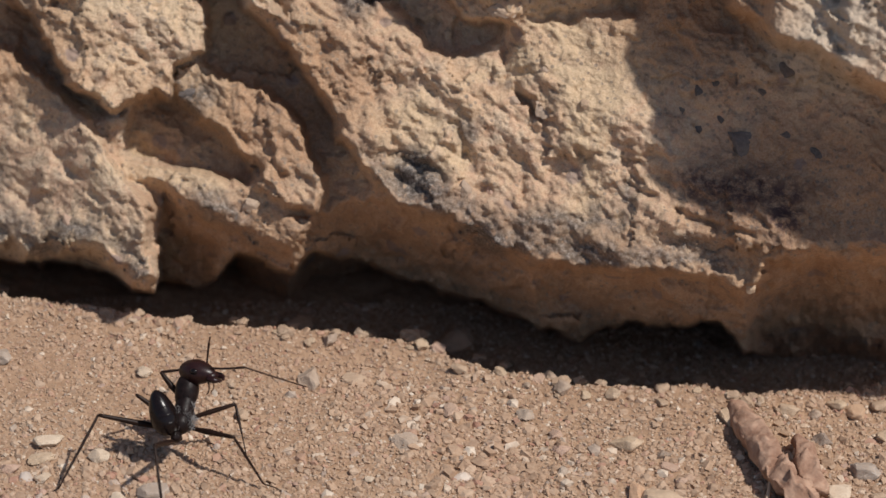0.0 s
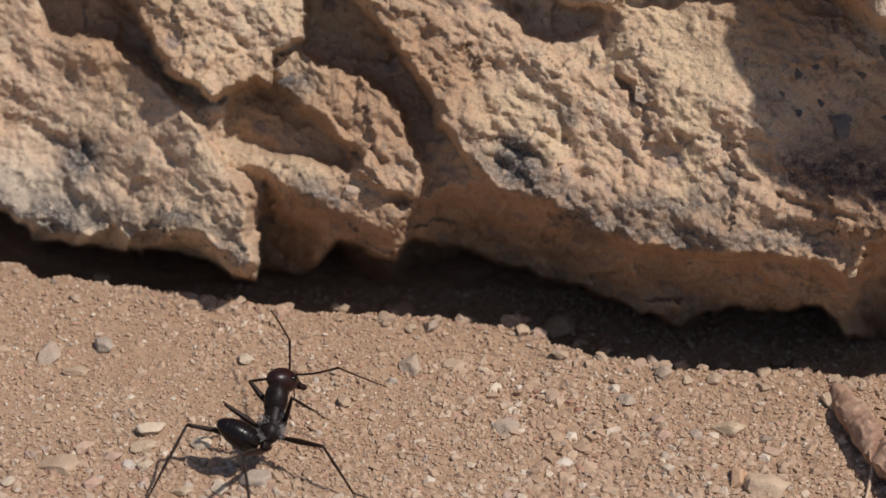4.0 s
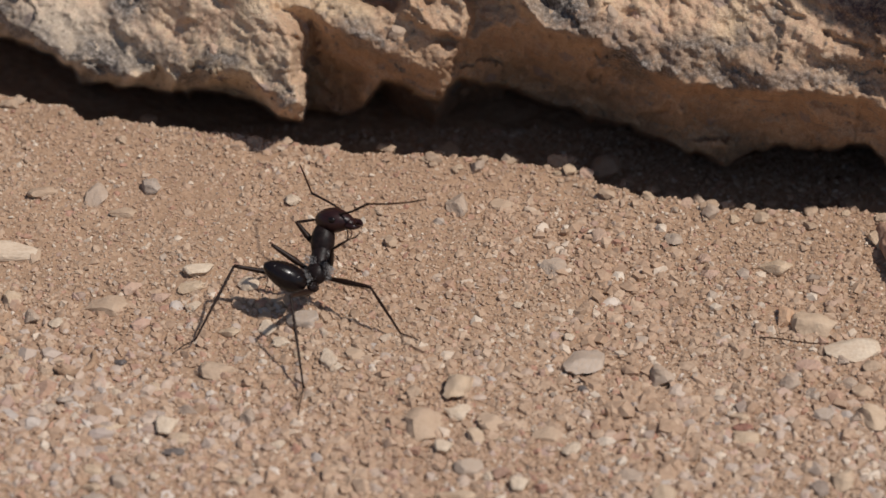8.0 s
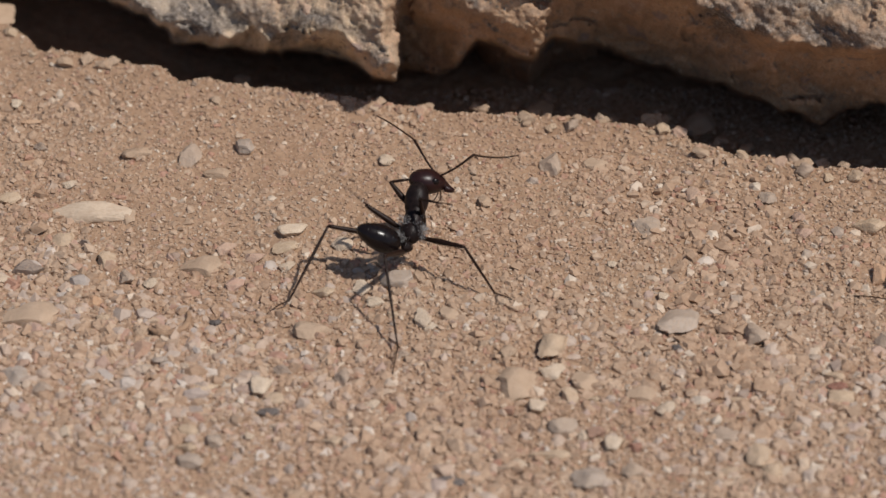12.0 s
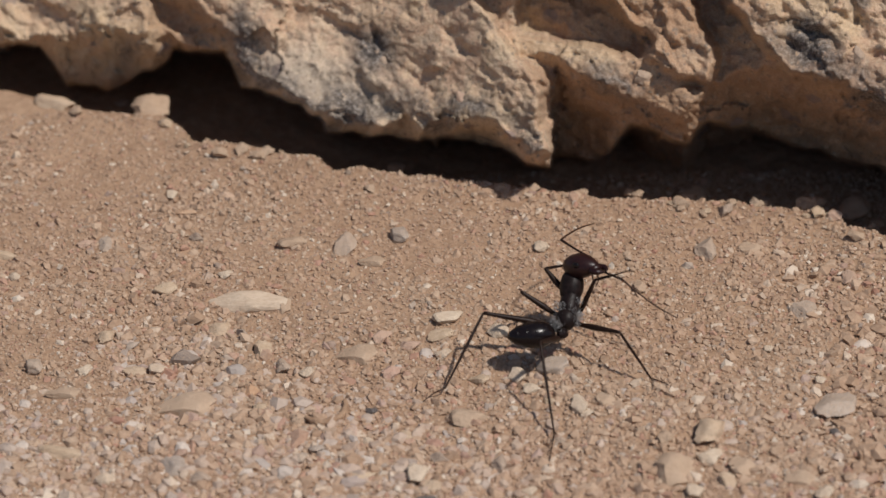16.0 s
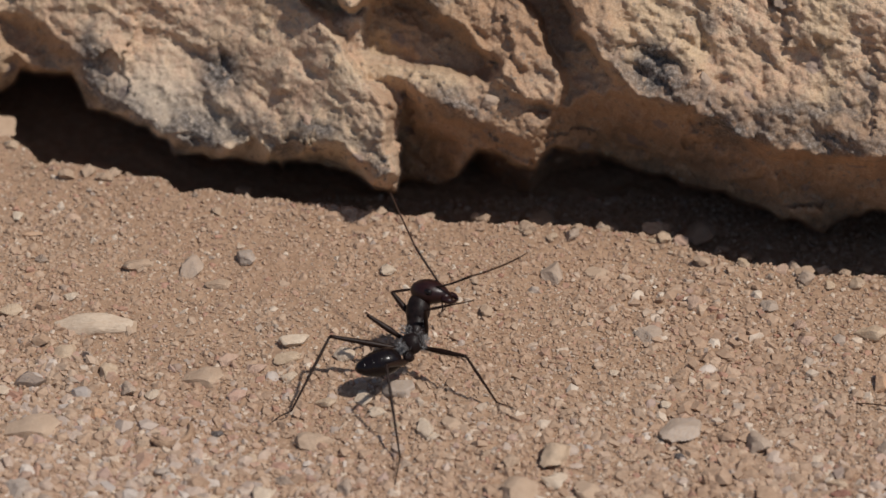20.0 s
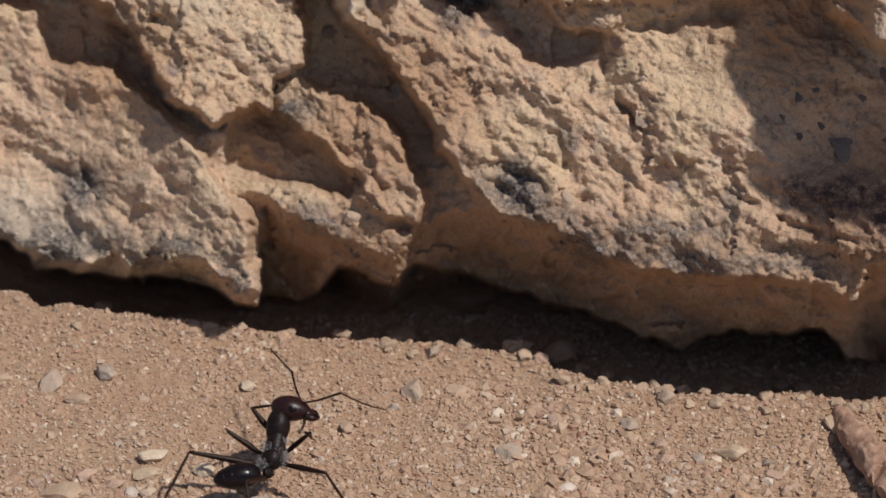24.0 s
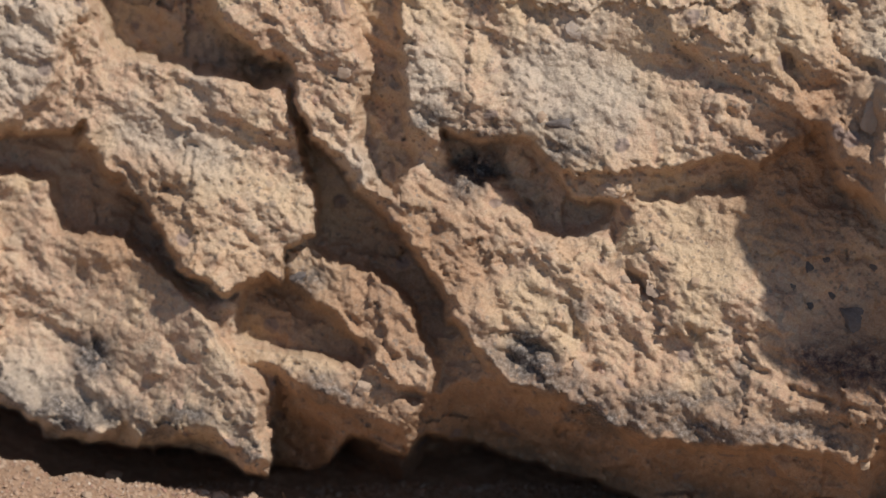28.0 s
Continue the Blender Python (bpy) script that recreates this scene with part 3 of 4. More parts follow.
def ground_height(x, y):
    """Height of the sand in metres at places of the world given in millimetres."""
    near = np.exp(-(np.hypot(x, y) / 500) ** 4)
    h = fbm(x, y, 14, 3, 401) * 0.2 + fbm(x, y, 3.2, 3, 403) * 0.15 + fbm(x, y, 1.1, 3, 407) * 0.09
    # behind a low crest of grit the sand falls into the hollow under the rock
    past = y - np.interp(x, CREST_X, CREST_Y) + fbm(x, y, 2.5, 2, 411) * 0.35
    h = h + 0.25 * np.exp(-((past + 0.8) / 1.4) ** 2) - 5.5 * ramp(past - 2.6, 2.6) * np.exp(-(x / 115) ** 6)
    return h * near * 0.001 + fbm(x, y, 4000, 3, 409) * 0.05 * (1 - near)


def on_sand(x, y):
    """The place on the uneven sand that covers x, y of the plan."""
    at = on_ground(x, y)
    for _ in range(3):
        at = on_ground(x, y, 1000 * float(ground_height(np.array([at.x * 1000]), np.array([at.y * 1000]))[0]))
    return at


def build_ground():
    xs, ys = graded(-42, 50, 0.24, -60000, 60000), graded(-26, 34, 0.24, -60000, 60000)
    x, y = np.meshgrid(xs, ys)
    points = np.stack([x * 0.001, y * 0.001, ground_height(x, y)], -1)[::-1]
    return tagged(sheet("ground", points, SAND), "dry pale brown sandy ground with fine grit", "ground", kind="structure")


def pebble_form(seed, flat=0.75):
    """A worn, angular little stone of radius one as vertices and faces."""
    rng = random.Random(seed)
    bm = bmesh.new()
    bmesh.ops.create_icosphere(bm, subdivisions=3, radius=1)
    cuts = []
    for _ in range(12):
        way = Vector((rng.gauss(0, 1), rng.gauss(0, 1), rng.gauss(0, 1))).normalized()
        cuts.append((way, rng.uniform(0.46, 0.8)))
    shift = Vector((rng.uniform(0, 50), rng.uniform(0, 50), rng.uniform(0, 50)))
    for v in bm.verts:
        p = v.co.copy()
        for way, far in cuts:
            over = p.dot(way) - far
            if over > 0:
                p -= way * over * 0.94
        p *= 1 + 0.2 * noise.noise(p * 1.7 + shift) + 0.09 * noise.noise(p * 4.3 + shift) + 0.04 * noise.noise(p * 9 + shift)
        v.co = Vector((p.x, p.y, p.z * flat))
    return bm


FORMS = {}


def stone_mesh(kind, number):
    if (kind, number) not in FORMS:
        bm = pebble_form(hash_of(kind) + number * 31)
        data = bpy.data.meshes.new("stone")
        bm.to_mesh(data)
        bm.free()
        data.shade_smooth()
        data.set_sharp_from_angle(angle=radians(34))
        data.materials.append(STONES[kind])
        FORMS[kind, number] = data
    return FORMS[kind, number]


FLUSH = {(926, 1105), (750, 993), (830, 991), (689, 1383), (809, 1374), (126, 1173), (127, 1169), (-180, 1261), (1052, 1475), (906, 1401), (112, 1392)}  # hardly proud of the sand


def pebble(x, y, width, height, kind, turn=0.0, sink=0.12, label="", name="pebble"):
    """A stone on the sand, by its outline in plan."""
    ob = new(name, stone_mesh(kind, int(x * 7 + y * 3) % 6))
    a = width / UNIT / 2 * 1.28
    b = max(min(height / UNIT / 2 / 0.82 * 1.28, a * 1.6), a * 0.4)
    c = min(a, b) * 0.85
    sink += 0.3 if (x, y) in FLUSH else -0.3 if kind == "red" else -0.14 if width < 40 else 0.0
    at = on_sand(x, y + height * 0.1)
    ob.matrix_world = Matrix.LocRotScale((at.x, at.y, at.z + c * 0.75 * (0.45 - sink)), Euler((0.1 * math.sin(x), 0.1 * math.cos(y), radians(-turn))), (a, b, c))
    return tagged(ob, label or f"small {kind} pebble half bedded in the sand", "pebble", "pebbles on the sand")


def hash_of(word):
    return sum((i + 1) * ord(c) for i, c in enumerate(word)) % 997


# plan x, y, width, height, colour, turn
PEBBLES_A = [
    (16, 976, 50, 32, "tan", 0), (109, 980, 44, 38, "grey", 0), (205, 966, 32, 34, "bluish", 0), (457, 989, 28, 20, "white", 0), (156, 1011, 40, 24,
    "tan", 0), (286, 1113, 62, 26, "white", -20), (281, 1140, 45, 22, "cream", -15), (381, 1140, 34, 28, "white", 0), (173, 1145, 34, 30, "pink", 0),
    (126, 1173, 60, 46, "tan", 10), (-38, 1165, 30, 32, "cream", 0), (-1, 1195, 28, 28, "grey", 0), (42, 1206, 24, 20, "white", 0), (281, 1177, 26,
    20, "white", 0), (346, 1222, 32, 22, "cream", 0), (416, 1215, 44, 26, "white", -15),
]
# the flat slate piece at 254, 1435 is added to draw a dark shadow
PEBBLES_B = [
    (191, 1207, 40, 28, "pink", 0), (436, 1240, 30, 16, "white", 0), (524, 1269, 40, 32, "white", -20), (569, 1258, 44, 26, "tan", 0), (533, 1283, 24,
    12, "white", 0), (471, 1260, 18, 16, "cream", 0), (232, 1387, 40, 46, "white", 0), (260, 1412, 28, 22, "cream", 0), (274, 1362, 34, 20, "dark",
    0), (254, 1435, 40, 16, "slate", 0), (112, 1392, 80, 24, "cream", -8), (381, 1372, 32, 34, "grey", 0), (431, 1421, 24, 18, "white", 0), (689,
    1383, 72, 64, "tan", 10), (676, 1331, 30, 24, "tan", 0), (721, 1426, 34, 30, "white", 0),
]
PEBBLES_C = [
    (631, 1313, 18, 16, "tan", 0), (108, 1467, 30, 30, "cream", 0), (214, 1477, 18, 16, "white", 0), (-42, 1268, 36, 18, "cream", 0), (27, 1291, 22,
    20, "tan", 0), (54, 1342, 28, 20, "bluish", 0), (147, 1330, 18, 14, "white", 0), (217, 1320, 24, 16, "cream", 0), (486, 1332, 26, 14, "grey", 0),
    (753, 1313, 60, 54, "cream", 20), (749, 1363, 38, 28, "white", 0), (809, 1374, 60, 40, "tan", 0), (781, 1406, 26, 30, "cream", 0), (823, 1411, 22,
    12, "cream", 0), (906, 1401, 44, 36, "tan", 0), (776, 1458, 46, 34, "bluish", 0),
]
# the slate piece at 971, 1321 makes the foot of the bluish stone dark
PEBBLES_MORE_A = [
    (829, 1471, 34, 24, "red", 0), (856, 1491, 34, 30, "white", 0), (902, 1496, 24, 20, "red", 0), (806, 1479, 22, 18, "white", 0), (969, 1273, 62,
    70, "bluish", 35), (971, 1321, 20, 16, "slate", 0), (946, 1231, 22, 18, "white", 0), (926, 1105, 48, 50, "bluish", 0), (1112, 1298, 46, 40,
    "grey", 0), (954, 1428, 30, 24, "white", 0), (1052, 1475, 60, 32, "grey", 0), (1082, 1415, 28, 16, "cream", 0), (1212, 1338, 24, 20, "bluish", 0),
    (1263, 1407, 66, 32, "cream", 8), (1260, 1388, 32, 14, "red", 0), (1252, 1370, 30, 20, "cream", 0),
]
PEBBLES_MORE_B = [
    (1383, 1204, 66, 58, "cream", 0), (1333, 1194, 34, 38, "orange", 0), (1373, 1280, 44, 24, "pink", -5), (1443, 1310, 50, 20, "grey", 0), (1469,
    1322, 50, 30, "tan", 0), (1338, 1312, 40, 34, "grey", 0), (1393, 1144, 46, 16, "pink", 35), (1413, 1169, 22, 20, "pink", 0), (1383, 1124, 28, 18,
    "dark", 0), (1312, 1104, 50, 38, "cream", 0), (1136, 1055, 30, 26, "bluish", 0), (1197, 1117, 34, 24, "pink", 0), (1187, 1090, 22, 20, "pink", 0),
    (1001, 1050, 26, 30, "pink", 0), (856, 1173, 20, 14, "white", 0), (925, 922, 36, 28, "cream", 0),
]
# the tiny slate piece at 1057, 1352 stands in for dark twig debris
PEBBLES_MORE_C = [
    (1226, 992, 20, 18, "white", 0), (750, 993, 50, 46, "grey", 0), (830, 991, 62, 26, "tan", 0), (1197, 1009, 36, 28, "grey", 0), (1378, 1004, 26,
    30, "tan", 0), (1489, 1370, 46, 44, "cream", 0), (1393, 1498, 30, 26, "dark", 0), (1434, 1480, 50, 36, "cream", 0), (1383, 1330, 24, 22, "bluish",
    0), (1403, 1365, 34, 26, "bluish", 0), (1464, 1375, 36, 18, "dark", 0), (1057, 1352, 14, 14, "slate", 0), (632, 1059, 28, 26, "tan", 0), (1343,
    1365, 34, 30, "pink", 0), (1433, 1269, 26, 18, "grey", 0), (1489, 1284, 36, 24, "tan", 0),
]
PEBBLES_LEFT_A = [
    (-232, 738, 78, 54, "tan", 0), (-402, 721, 70, 38, "cream", 10), (-197, 888, 22, 34, "white", 0), (-177, 920, 40, 18, "orange", 10), (-349, 973,
    40, 18, "pink", 0), (-313, 974, 24, 30, "bluish", 0), (-152, 966, 24, 18, "dark", 0), (-208, 1058, 36, 24, "cream", -15), (-114, 1128, 54, 32,
    "cream", 0), (-315, 1139, 36, 26, "cream", 0), (-174, 1181, 58, 36, "dark", 10), (-227, 1200, 36, 22, "white", 0), (-265, 1205, 36, 22, "cream",
    0),
]
PEBBLES_LEFT_B = [
    (-180, 1261, 84, 54, "tan", 0), (-59, 1240, 24, 26, "orange", 0), (222, 1160, 40, 24, "pink", 0), (-387, 1344, 80, 24, "cream", 5), (-446, 1193,
    30, 28, "bluish", 0), (-355, 1199, 24, 22, "white", 0), (-495, 992, 40, 24, "cream", 0), (-477, 1032, 18, 16, "white", 0), (2, 1088, 26, 28,
    "tan", 0), (-103, 1031, 24, 16, "white", 0), (156, 1276, 22, 14, "slate", 0), (-396, 1239, 50, 24, "tan", 0),
]
PEBBLES_NEAR = [
    (-330, 1530, 30, 36, "white", 0), (106, 1523, 44, 26, "bluish", 0), (151, 1488, 28, 24, "bluish", 0), (-193, 1370, 40, 36, "bluish", 0), (-153,
    1395, 40, 26, "grey", 0), (-318, 1395, 30, 22, "white", 0), (106, 1496, 26, 20, "cream", 0), (751, 1509, 60, 24, "cream", -5), (691, 1529, 26, 18,
    "white", 0), (821, 1550, 56, 36, "bluish", 0), (891, 1541, 44, 30, "grey", 0), (980, 1541, 28, 18, "pink", 0), (1121, 1508, 36, 44, "cream", 20),
    (1140, 1538, 46, 36, "cream", 0), (1065, 1537, 46, 16, "cream", 0), (571, 1557, 56, 16, "slate", 0), (300, 1580, 30, 24, "tan", 0), (-109, 1470,
    30, 20, "white", 0), (-219, 1464, 30, 26, "pink", 0), (361, 1485, 26, 24, "cream", 0),
]
PEBBLES_RIGHT = [
    (1455, 1251, 92, 46, "white", 5), (1768, 1032, 34, 30, "tan", 0), (1690, 1030, 30, 26, "cream", 0), (1840, 1075, 40, 34, "tan", 0), (1605, 1040,
    34, 26, "cream", 10), (1650, 1052, 28, 24, "grey", 0), (1830, 1140, 38, 30, "cream", 0), (1765, 1195, 30, 24, "tan", 0), (1631, 1251, 50, 40,
    "white", 0), (1687, 1192, 60, 38, "white", -20), (1727, 1040, 32, 36, "orange", 0), (1784, 1090, 36, 30, "cream", 0), (1809, 1030, 44, 32,
    "cream", 0), (1738, 1151, 50, 34, "bluish", 0), (1666, 1096, 32, 26, "dark", 0), (1505, 1057, 46, 42, "cream", 20), (1789, 1242, 50, 40, "cream",
    0), (1708, 1222, 50, 26, "cream", 0), (482, 1196, 54, 36, "bluish", 0), (330, 1290, 56, 40, "tan", 0),
]


def crest_pebbles():
    """Little stones along the brink of the hollow."""
    rng = random.Random(12)
    kinds = ["tan"] * 9 + ["cream"] * 3 + ["grey"] * 3 + ["pink"] * 2
    for k in range(96):
        x = rng.uniform(380, 1840) if k < 74 else rng.uniform(-420, 380)
        y = along(x, CREST) + rng.gauss(6, 11)
        size = 12 + 18 * rng.random() ** 2
        pebble(x, y, size, size * rng.uniform(0.65, 1.0), rng.choice(kinds), rng.uniform(-90, 90), rng.uniform(-0.15, 0.2), "small stone on the brink of the hollow in the sand")


def build_grains(name, count, seed, radius, label, rise=0.55, area=(-41, 55, -24, 30), material=None):
    """Loose grains over the sand, joined."""
    rng = np.random.RandomState(seed)
    if radius < 0.12:
        block = np.array([(i, j, k) for i in (-1, 1) for j in (-1, 1) for k in (-1, 1)]) * 0.66
        faces = np.array([(0, 1, 3), (0, 3, 2), (4, 6, 7), (4, 7, 5), (0, 4, 5), (0, 5, 1), (2, 3, 7), (2, 7, 6), (0, 2, 6), (0, 6, 4), (1, 5, 7), (1, 7, 3)])
    else:
        bm = bmesh.new()
        bmesh.ops.create_icosphere(bm, subdivisions=1 if radius < 0.35 else 2, radius=0.95)
        block = np.array([v.co[:] for v in bm.verts])
        faces = np.array([[v.index for v in f.verts] for f in bm.faces])
        bm.free()
    corners = len(block)
    x, y = rng.uniform(area[0], area[1], count), rng.uniform(area[2], area[3], count)
    if material:
        # thinning out towards the edges of their patch
        u, v = (x - area[0]) / (area[1] - area[0]), (y - area[2]) / (area[3] - area[2])
        edge = u if area[0] > 0 else 1 - u
        keep = rng.uniform(0, 1, count) < np.clip(np.minimum(edge * 2.2, (1 - v) * 2.0) + fbm(x, y, 7, 2, 55) * 0.35, 0, 1)
        x, y = x[keep], y[keep]
        count = len(x)
    size = np.clip(radius * np.exp(rng.normal(0, 0.45, count)), 0.05, max(0.5, radius * 1.6))
    # coarser towards the viewer and in patches
    size = size * (1 + 0.35 * np.clip(fbm(x, y, 9, 2, 77), -0.6, 1)) * np.interp(y - 0.15 * x, [-20, 0, 10], [1.12, 1.0, 0.8])
    z = ground_height(x, y) * 1000 + size * rng.uniform(rise - 0.6, rise, count)
    form = block[None] * (1 + rng.uniform(-1, 1, (count, corners, 3)) * (0.42 if radius < 0.35 else 0.13)) * size[:, None, None]
    form = form * rng.uniform(0.55, 1.3, (count, 1, 3))
    q = rng.normal(size=(count, 4))
    w, i, j, k = (q / np.linalg.norm(q, axis=1)[:, None]).T
    turn = np.stack([1 - 2 * (j * j + k * k), 2 * (i * j - k * w), 2 * (i * k + j * w), 2 * (i * j + k * w), 1 - 2 * (i * i + k * k), 2 * (j * k - i * w),
                     2 * (i * k - j * w), 2 * (j * k + i * w), 1 - 2 * (i * i + j * j)], -1).reshape(count, 3, 3)
    form = np.einsum("nvk,njk->nvj", form, turn) * np.array([1, 1, 0.78])
    verts = (form + np.stack([x, y, z], -1)[:, None]).reshape(-1, 3) * 0.001
    tris = (faces[None] + (np.arange(count) * corners)[:, None, None]).reshape(-1, 3)
    data = bpy.data.meshes.new(name)
    data.vertices.add(len(verts))
    data.vertices.foreach_set("co", verts.astype(np.float32).ravel())
    data.loops.add(tris.size)
    data.loops.foreach_set("vertex_index", tris.astype(np.int32).ravel())
    data.polygons.add(len(tris))
    data.polygons.foreach_set("loop_start", np.arange(0, tris.size, 3, dtype=np.int32))
    data.update(calc_edges=True)
    data.shade_flat()
    data.materials.append(material or GRAINS)
    return tagged(new(name, data), label, "sand", kind="stuff")


# ---- the ant ----
HOME = on_ground(ANT_X, ANT_Y)
MM = 0.001


def spot_at(x, y, z):
    """A joint of the ant: its plan place and height in millimetres, from the ant's own base."""
    return on_ground(x, y, z) - HOME


def toe_at(x, y):
    """Where a foot rests on the uneven sand."""
    return on_sand(x, y) + Vector((0, 0, 0.05 * MM)) - HOME


def tube(bm, rings, sides=10):
    """A limb through rings of (place, radius in millimetres)."""
    loops = []
    for i, (at, radius) in enumerate(rings):
        before, after = rings[max(i - 1, 0)][0], rings[min(i + 1, len(rings) - 1)][0]
        way = (after - before).normalized()
        side = way.orthogonal().normalized() if i == 0 else (side - way * side.dot(way)).normalized()
        over = way.cross(side)
        loops.append([bm.verts.new(at + (side * math.cos(a) + over * math.sin(a)) * radius * MM)
                      for a in (2 * math.pi * k / sides for k in range(sides))])
    for a, b in zip(loops, loops[1:]):
        for k in range(sides):
            bm.faces.new((a[k], a[(k + 1) % sides], b[(k + 1) % sides], b[k]))
    bm.faces.new(loops[0][::-1])
    bm.faces.new(loops[-1])


def smooth_line(points, radii, count=6):
    """Places and radii on a soft curve through the given ones."""
    out = []
    for i in range(len(points) - 1):
        p0, p1, p2, p3 = points[max(i - 1, 0)], points[i], points[i + 1], points[min(i + 2, len(points) - 1)]
        for k in range(count):
            t = k / count
            q = ((p1 * 2) + (p2 - p0) * t + (p0 * 2 - p1 * 5 + p2 * 4 - p3) * t * t + (p1 * 3 - p0 - p2 * 3 + p3) * t ** 3) * 0.5
            out.append((q, radii[i] + (radii[i + 1] - radii[i]) * t))
    return out + [(points[-1], radii[-1])]


def lobe(bm, at, axis, side, size, shape=None, segments=24, rings=16):
    """An egg with its long axis along axis; size in millimetres (half length, half width, half height)."""
    axis = axis.normalized()
    side = (side - axis * side.dot(axis)).normalized()
    up = axis.cross(side)
    grid = []
    for i in range(1, rings):
        a = math.pi * i / rings
        f = -math.cos(a)
        r = math.sin(a) * (shape(f) if shape else 1)
        grid.append([bm.verts.new(at + (axis * f * size[0] + (side * math.cos(b) * size[1] + up * math.sin(b) * size[2]) * r) * MM)
                     for b in (2 * math.pi * k / segments for k in range(segments))])
    for a, b in zip(grid, grid[1:]):
        for k in range(segments):
            bm.faces.new((a[k], a[(k + 1) % segments], b[(k + 1) % segments], b[k]))
    low, high = bm.verts.new(at - axis * size[0] * MM), bm.verts.new(at + axis * size[0] * MM)
    for k in range(segments):
        bm.faces.new((low, grid[0][(k + 1) % segments], grid[0][k]))
        bm.faces.new((high, grid[-1][k], grid[-1][(k + 1) % segments]))


def limb(name, parent, joints, widths, material, label=""):
    bm = bmesh.new()
    tube(bm, smooth_line(joints, widths))
    return part(name, bm, material, parent, label)


def hairs(bm, at, spread, way, count, rng, length=0.35):
    for _ in range(count):
        root = at + Vector((rng.gauss(0, spread), rng.gauss(0, spread), rng.gauss(0, spread))) * MM
        tip = root + (way + Vector((rng.gauss(0, 0.6), rng.gauss(0, 0.6), rng.gauss(0, 0.6)))).normalized() * length * MM
        tube(bm, [(root, 0.02), (tip, 0.008)], 3)


def in_view(right, up, near):
    return RIGHT * right + UP * up + NEAR * near


def build_leg(ant, joints):
    """Coxa, femur, tibia and tarsus through five joints."""
    leg = new("leg", None)
    leg.parent = ant
    hip, trochanter, knee, ankle, toe = joints
    limb("coxa", leg, [hip, hip.lerp(trochanter, 0.5), trochanter], (0.24, 0.22, 0.12), LIMB)
    limb("femur", leg, [trochanter, trochanter.lerp(knee, 0.35), knee], (0.135, 0.205, 0.11), LIMB)
    limb("tibia", leg, [knee, knee.lerp(ankle, 0.4), ankle], (0.08, 0.1, 0.055), LIMB)
    middle = ankle.lerp(toe, 0.5) + Vector((0, 0, 0.12 * MM))
    limb("tarsus", leg, [ankle, middle, toe], (0.05, 0.04, 0.028), LIMB)
    return leg


def build_ant():
    rng = random.Random(3)
    ant = tagged(new("ant", None), "slender black long-legged desert ant with a dark red-brown head", "ant")
    ant.location = HOME
    petiole, back, middle, front, neck = (spot_at(494, 1140, 2.7), spot_at(503, 1110, 3.3), spot_at(510, 1078, 4.0), spot_at(512, 1050, 4.7),
                                          spot_at(517, 1030, 5.3))
    limb("mesosoma", ant, [back.lerp(petiole, 0.1), back.lerp(middle, 0.4), middle, middle.lerp(front, 0.6), front, front.lerp(neck, 0.6), neck],
         (0.5, 0.66, 0.64, 0.68, 0.66, 0.42, 0.2), THORAX)
    bm = bmesh.new()
    lobe(bm, front.lerp(middle, 0.35), neck - middle, RIGHT, (1.28, 0.76, 0.74), lambda f: 1 + 0.08 * f)
    part("pronotum", bm, THORAX, ant, "black shield behind the head")
    bm = bmesh.new()
    lobe(bm, back.lerp(petiole, 0.15), back - petiole, RIGHT, (0.8, 0.68, 0.68))
    part("propodeum", bm, THORAX, ant, "black hind thorax")
    bm = bmesh.new()
    for _ in range(26):
        way = Vector((rng.gauss(0, 1), rng.gauss(0, 1), rng.gauss(0, 1))).normalized()
        root = back.lerp(petiole, rng.uniform(-0.45, 0.75)) + way * 0.58 * MM
        hairs(bm, root, 0.13, way + in_view(0, 0.5, 0.3), 24, rng, 0.42)
    part("down", bm, DOWN, ant, "silvery grey hairs on the hind thorax")
    limb("petiole", ant, [petiole.lerp(back, 0.3), petiole, spot_at(486, 1143, 2.7)], (0.2, 0.34, 0.17), THORAX)
    return ant, petiole, neck


ant, PETIOLE, NECK = build_ant()


def build_gaster():
    """The hind body, its base at its own origin, pointing along -y."""
    gaster = new("gaster", None)
    gaster.parent = ant
    axis, bands = Vector((0, -1, 0)), 4
    bm = bmesh.new()
    lobe(bm, axis * 1.6 * MM, axis, RIGHT, (1.52, 0.86, 0.84), lambda f: 1 - 0.22 * f)
    part("gaster_shell", bm, CHITIN, gaster, "glossy black gaster")
    for k in range(bands):
        bm = bmesh.new()
        f = -0.45 + 0.36 * k
        r = math.sqrt(1 - f * f) * (1 - 0.22 * f) * 0.855 + 0.01
        tube(bm, [(axis * (1.6 + (f - 0.03) * 1.5) * MM, r * 0.985), (axis * (1.6 + f * 1.5) * MM, r), (axis * (1.6 + (f + 0.04) * 1.5) * MM, r * 0.97)], 24)
        part("band", bm, CHITIN, gaster)
    return gaster


